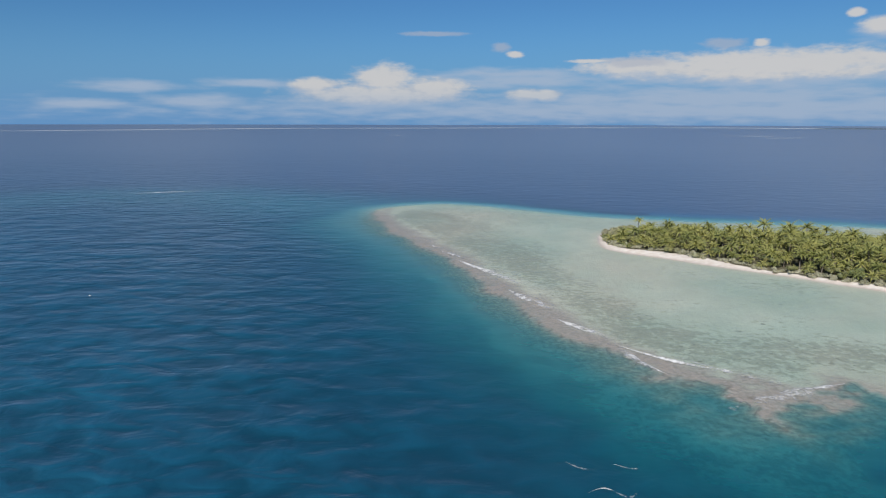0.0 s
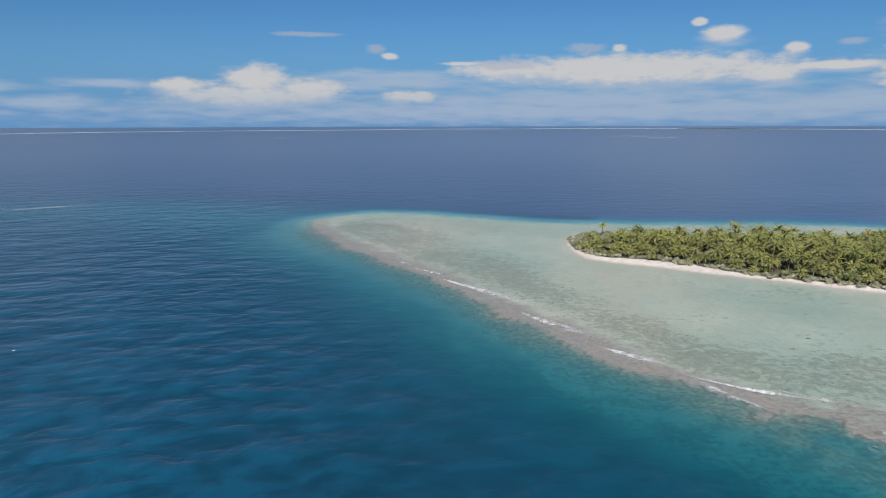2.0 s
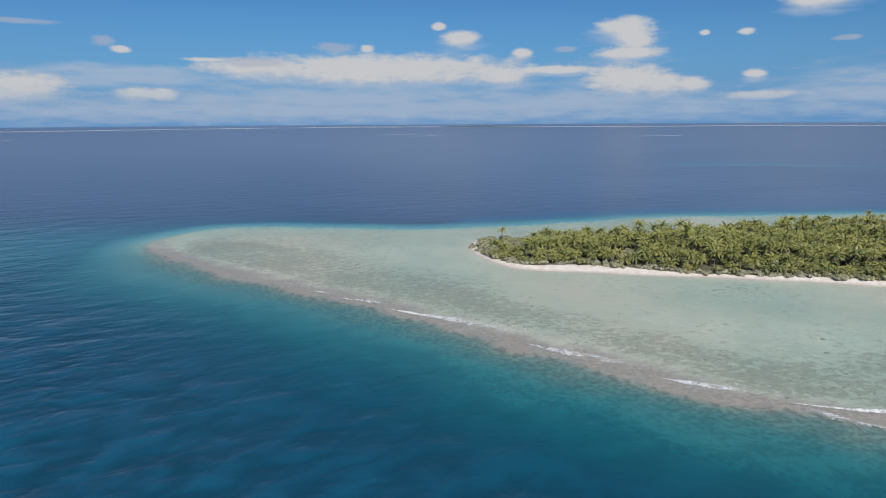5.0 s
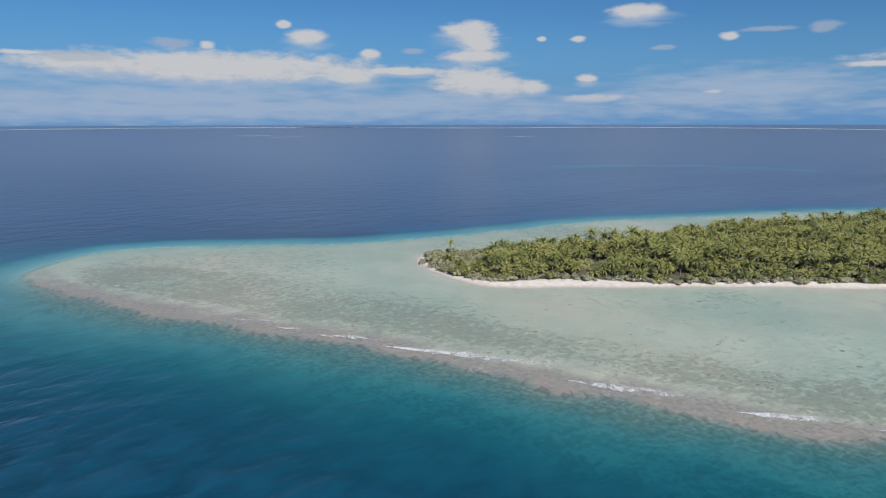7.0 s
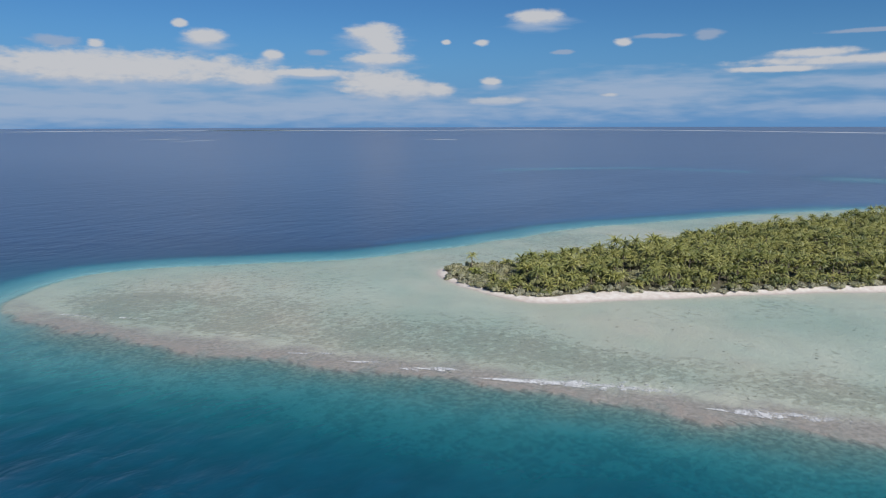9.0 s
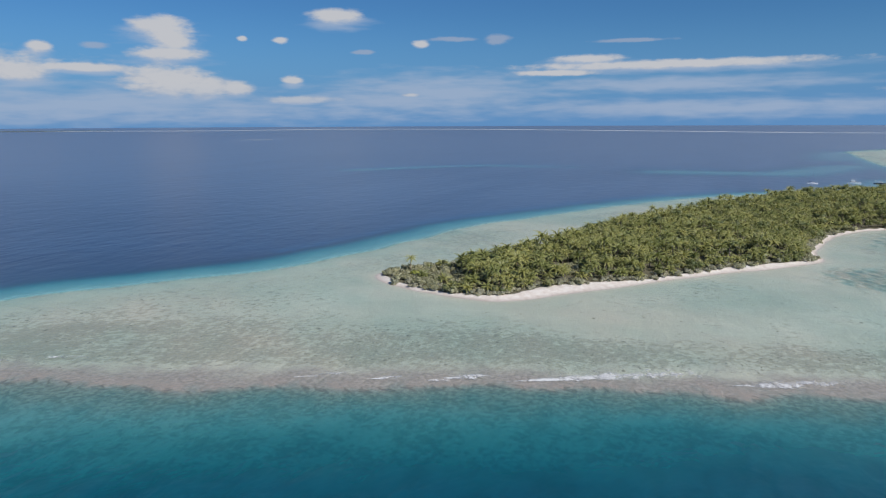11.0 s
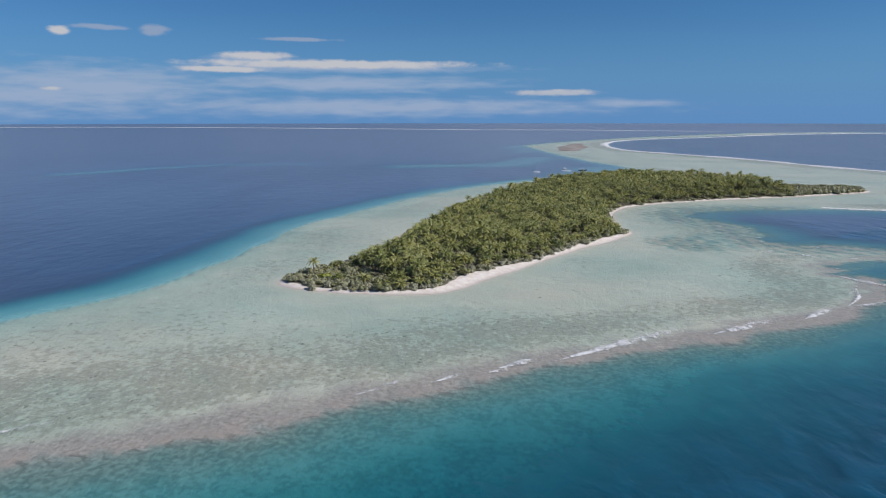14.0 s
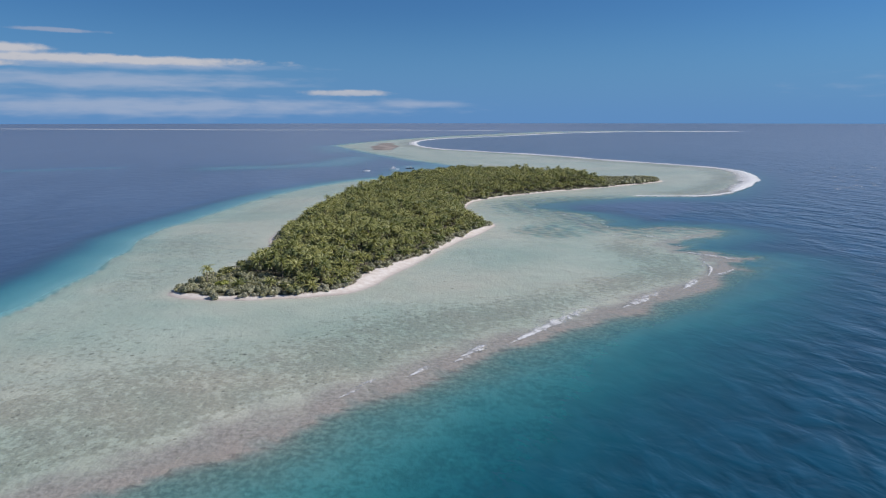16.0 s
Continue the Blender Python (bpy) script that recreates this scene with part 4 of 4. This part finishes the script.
def hull(length, beam, free, draft, off=0.0):
    """A lofted hull, bow towards +x."""
    bm = bmesh.new()
    rings = []
    for k in range(12):
        s = k / 11
        w = beam / 2 * (1 - max(0, (s - 0.45) / 0.55) ** 2.2) * (0.82 + 0.18 * min(1, s * 3))
        w = max(w, 0.03)
        x = (s - 0.5) * length
        top = free * (0.85 + 0.35 * s * s)
        prof = ((-1, top), (-0.94, top * 0.35), (-0.7, -draft * 0.5), (0, -draft * (1 - 0.6 * s)), (0.7, -draft * 0.5), (0.94, top * 0.35), (1, top), (0, top + 0.06))
        rings.append([bm.verts.new((x + (0.35 if z > 0 and s > 0.9 else 0), off + v * w, z)) for v, z in prof])
    for a, b in zip(rings[:-1], rings[1:]):
        for j in range(8):
            bm.faces.new((a[j], a[(j + 1) % 8], b[(j + 1) % 8], b[j]))
    bm.faces.new(rings[0][::-1]), bm.faces.new(rings[-1])
    bmesh.ops.recalc_face_normals(bm, faces=bm.faces)
    return bm


def block(sx, sy, sz, x, y, z, taper=0.8, soft=0.12):
    bm = bmesh.new()
    bmesh.ops.create_cube(bm, size=1)
    for v in bm.verts:
        k = taper if v.co.z > 0 else 1.0
        v.co = Vector((v.co.x * sx * k + x, v.co.y * sy * k + y, v.co.z * sz + z))
    bmesh.ops.bevel(bm, geom=list(bm.edges), offset=soft * min(sx, sy, sz), segments=2, affect="EDGES")
    return bm


def pole(a, b, r):
    bm = bmesh.new()
    a, b = Vector(a), Vector(b)
    bmesh.ops.create_cone(bm, cap_ends=True, segments=8, radius1=r, radius2=r * 0.7, depth=(b - a).length)
    bm.transform(Matrix.Translation((a + b) / 2) @ (b - a).to_track_quat("Z", "Y").to_matrix().to_4x4())
    return bm


def sailing_yacht(m):
    root = new("sailing_yacht")
    part("hull", hull(12.5, 3.8, 1.1, 0.6), GELCOAT, root)
    cabin = part("cabin", block(5.0, 2.4, 0.7, 0.5, 0, 1.45), GELCOAT, root)
    part("cabin_window", block(3.6, 2.44, 0.25, 0.5, 0, 1.5, 0.95), TINT, cabin, "dark cabin window band")
    part("mast", pole((0.8, 0, 1.4), (0.8, 0, 16.5), 0.13), ALLOY, root)
    boom = part("boom", pole((0.8, 0, 2.7), (-4.4, 0, 2.8), 0.1), ALLOY, root)
    part("sail_cover", pole((0.5, 0, 2.95), (-4.3, 0, 3.0), 0.2), CANVAS, boom, "furled sail in a blue cover")
    part("bimini", block(2.2, 2.6, 0.12, -4.2, 0, 3.0, 0.95), CANVAS, root)
    root.matrix_basis = m
    return tagged(root, "white sailing yacht with bare mast at anchor", "sailing yacht", "boats at anchor")


def motor_catamaran(m):
    root = new("motor_catamaran")
    for y in (-2.6, 2.6):
        part("hull", hull(15.0, 1.9, 1.5, 0.7, y), GELCOAT, root)
    part("bridge_deck", block(11.5, 6.4, 0.6, -0.8, 0, 1.5, 0.98), GELCOAT, root)
    saloon = part("saloon", block(7.5, 5.6, 1.9, -0.6, 0, 2.7, 0.86), GELCOAT, root)
    part("saloon_window", block(7.3, 5.64, 0.6, -0.6, 0, 2.85, 0.94), TINT, saloon, "dark saloon window band")
    part("flybridge", block(4.5, 4.2, 0.8, -1.2, 0, 4.0, 0.9), GELCOAT, root)
    part("hardtop", block(4.2, 4.0, 0.18, -1.4, 0, 5.9, 0.97), GELCOAT, root)
    for x in (-3.1, 0.3):
        for y in (-1.7, 1.7):
            part("post", pole((x, y, 4.2), (x, y, 5.9), 0.06), ALLOY, root)
    root.matrix_basis = m
    return tagged(root, "white motor catamaran with flybridge at anchor", "motor yacht", "boats at anchor")


def dive_boat(m):
    root = new("dive_boat")
    part("hull", hull(13.0, 3.9, 1.4, 0.6), NAVY, root, "dark blue hull")
    house = part("wheelhouse", block(3.2, 2.8, 1.8, 1.6, 0, 2.3, 0.85), GELCOAT, root)
    part("wheelhouse_window", block(3.1, 2.84, 0.5, 1.6, 0, 2.6, 0.94), TINT, house, "dark wheelhouse window band")
    part("canopy", block(6.0, 3.2, 0.14, -2.6, 0, 3.3, 0.97), GELCOAT, root)
    for x in (-5.2, -2.6, -0.1):
        for y in (-1.4, 1.4):
            part("post", pole((x, y, 1.4), (x, y, 3.3), 0.05), ALLOY, root)
    root.matrix_basis = m
    return tagged(root, "dark-hulled workboat with white canopy at anchor", "boat", "boats at anchor")


sailing_yacht(pose(679, -205, 0, 0, 0, -80))
motor_catamaran(pose(697, -252, 0, 0, 0, -95))
dive_boat(pose(710, -281, 0, 0, 0, -85))


# ---- coral heads on the reef flat ----
def build_coral():
    rng = np.random.RandomState(77)
    x, y = rng.uniform(-190, 250, 26000), rng.uniform(-290, 130, 26000)
    depth, ridge, weedy, slope, drop, bright, d, sea, along = reef_depth(x, y)
    shore = signed(SHORE_LINE, np.stack([x, y], 1))[0]
    thick = (0.08 + 0.92 * weedy) * (0.35 + 0.65 * smooth(wavy(x, y, 18, 51), -0.3, 0.6)) * (1 - bright)
    ok = (d > 4) & (shore < -7) & (rng.rand(len(x)) < thick * 0.55)
    x, y, depth = x[ok][:5200], y[ok][:5200], depth[ok][:5200]
    ring = np.arange(7) * 2 * np.pi / 7
    co, faces = [], []
    for k in range(len(x)):
        r = rng.uniform(0.35, 1.0) * (1.7 if rng.rand() < 0.12 else 1.0)
        top = -0.13 - 0.11 * depth[k] + rng.uniform(0.03, 0.09)
        base = len(co)
        w = rng.uniform(0.65, 1.3, 7)
        a = rng.uniform(0, 6.28)
        stretch = rng.uniform(0.6, 1.0)
        for s, z in ((1.0, top - 0.2), (0.6, top)):
            co += [(x[k] + r * s * w[j] * math.cos(ring[j] + a), y[k] + r * s * w[j] * math.sin(ring[j] + a) * stretch, z) for j in range(7)]
        for j in range(7):
            j2 = (j + 1) % 7
            faces += [(base + j, base + j2, base + 7 + j2), (base + j, base + 7 + j2, base + 7 + j)]
        faces += [(base + 7, base + 7 + j, base + 8 + j) for j in range(1, 6)]
    me = raw_mesh("coral_heads", co, np.array(faces), CORAL)
    tagged(new("coral_heads", me), "small dark coral heads scattered over the reef flat", "coral", kind="stuff")


build_coral()


# ---- whitecaps and a far low island ----
def build_flecks():
    rng = np.random.RandomState(8)
    co, rim, faces = [], [], []
    spots = [(-247, -177), (-262, -174)]
    spots = [(p[0] + rng.normal(0, 1.5), p[1] + rng.normal(0, 1.5), 0.42) for p in spots]
    for _ in range(70):
        u, v = rng.rand(), rng.rand()
        spots.append((230 + 290 * u + rng.normal(0, 25), -640 - 430 * v * u - 60 * v, 2.0 + 1.6 * u))
    for x, y, size in spots:
        n, base = 7, len(co)
        a = radians(15 + rng.normal(0, 14))
        t, s = np.array((math.cos(a), math.sin(a))), np.array((-math.sin(a), math.cos(a)))
        length = size * rng.uniform(1.0, 3.0)
        for k in range(n):
            for j in range(3):
                w = size * 0.5 * math.sin(math.pi * (k + 0.4) / n) * rng.uniform(0.6, 1.3)
                p = np.array((x, y)) + t * (k / (n - 1) - 0.5) * length + s * (j - 1) * w
                co.append((p[0], p[1], float(rise(*p)) + 0.1 + (0.25 if j == 1 else 0)))
                rim.append(0.35 * abs(j - 1))
        for k in range(n - 1):
            for j in range(2):
                q = base + k * 3 + j
                faces.append((q, q + 1, q + 4, q + 3))
    me = raw_mesh("whitecaps", co, faces, FOAM, {"rim": rim})
    tagged(new("whitecaps", me), "small white wave tops scattered on open water", "whitecaps", kind="stuff")


def build_far_island():
    """A low wooded island on the horizon."""
    rng = np.random.RandomState(9)
    co, faces = [], []
    n = 120
    for k in range(n):
        az = radians(25 + 9 * k / (n - 1))
        x, y = -100 + 4560 * math.sin(az), -400 + 4560 * math.cos(az)
        h = 4 * math.sin(math.pi * (k + 0.5) / n) ** 0.4 * rng.uniform(0.75, 1.15)
        z = float(rise(x, y))
        out = np.array((math.sin(az), math.cos(az)))
        for off, up in ((-40, -1), (-22, 0.75 * h), (0, h), (22, 0.7 * h), (40, -1)):
            co.append((x + out[0] * off, y + out[1] * off, z + up))
    for k in range(n - 1):
        for j in range(4):
            q = k * 5 + j
            faces.append((q, q + 1, q + 6, q + 5))
    me = raw_mesh("far_island", co, faces, plain("far_wood", (0.10, 0.13, 0.13), 0.9, vary=0.3, scale=0.02))
    tagged(new("far_island", me), "low dark wooded island on the horizon", "island", kind="structure")


build_flecks()
build_far_island()
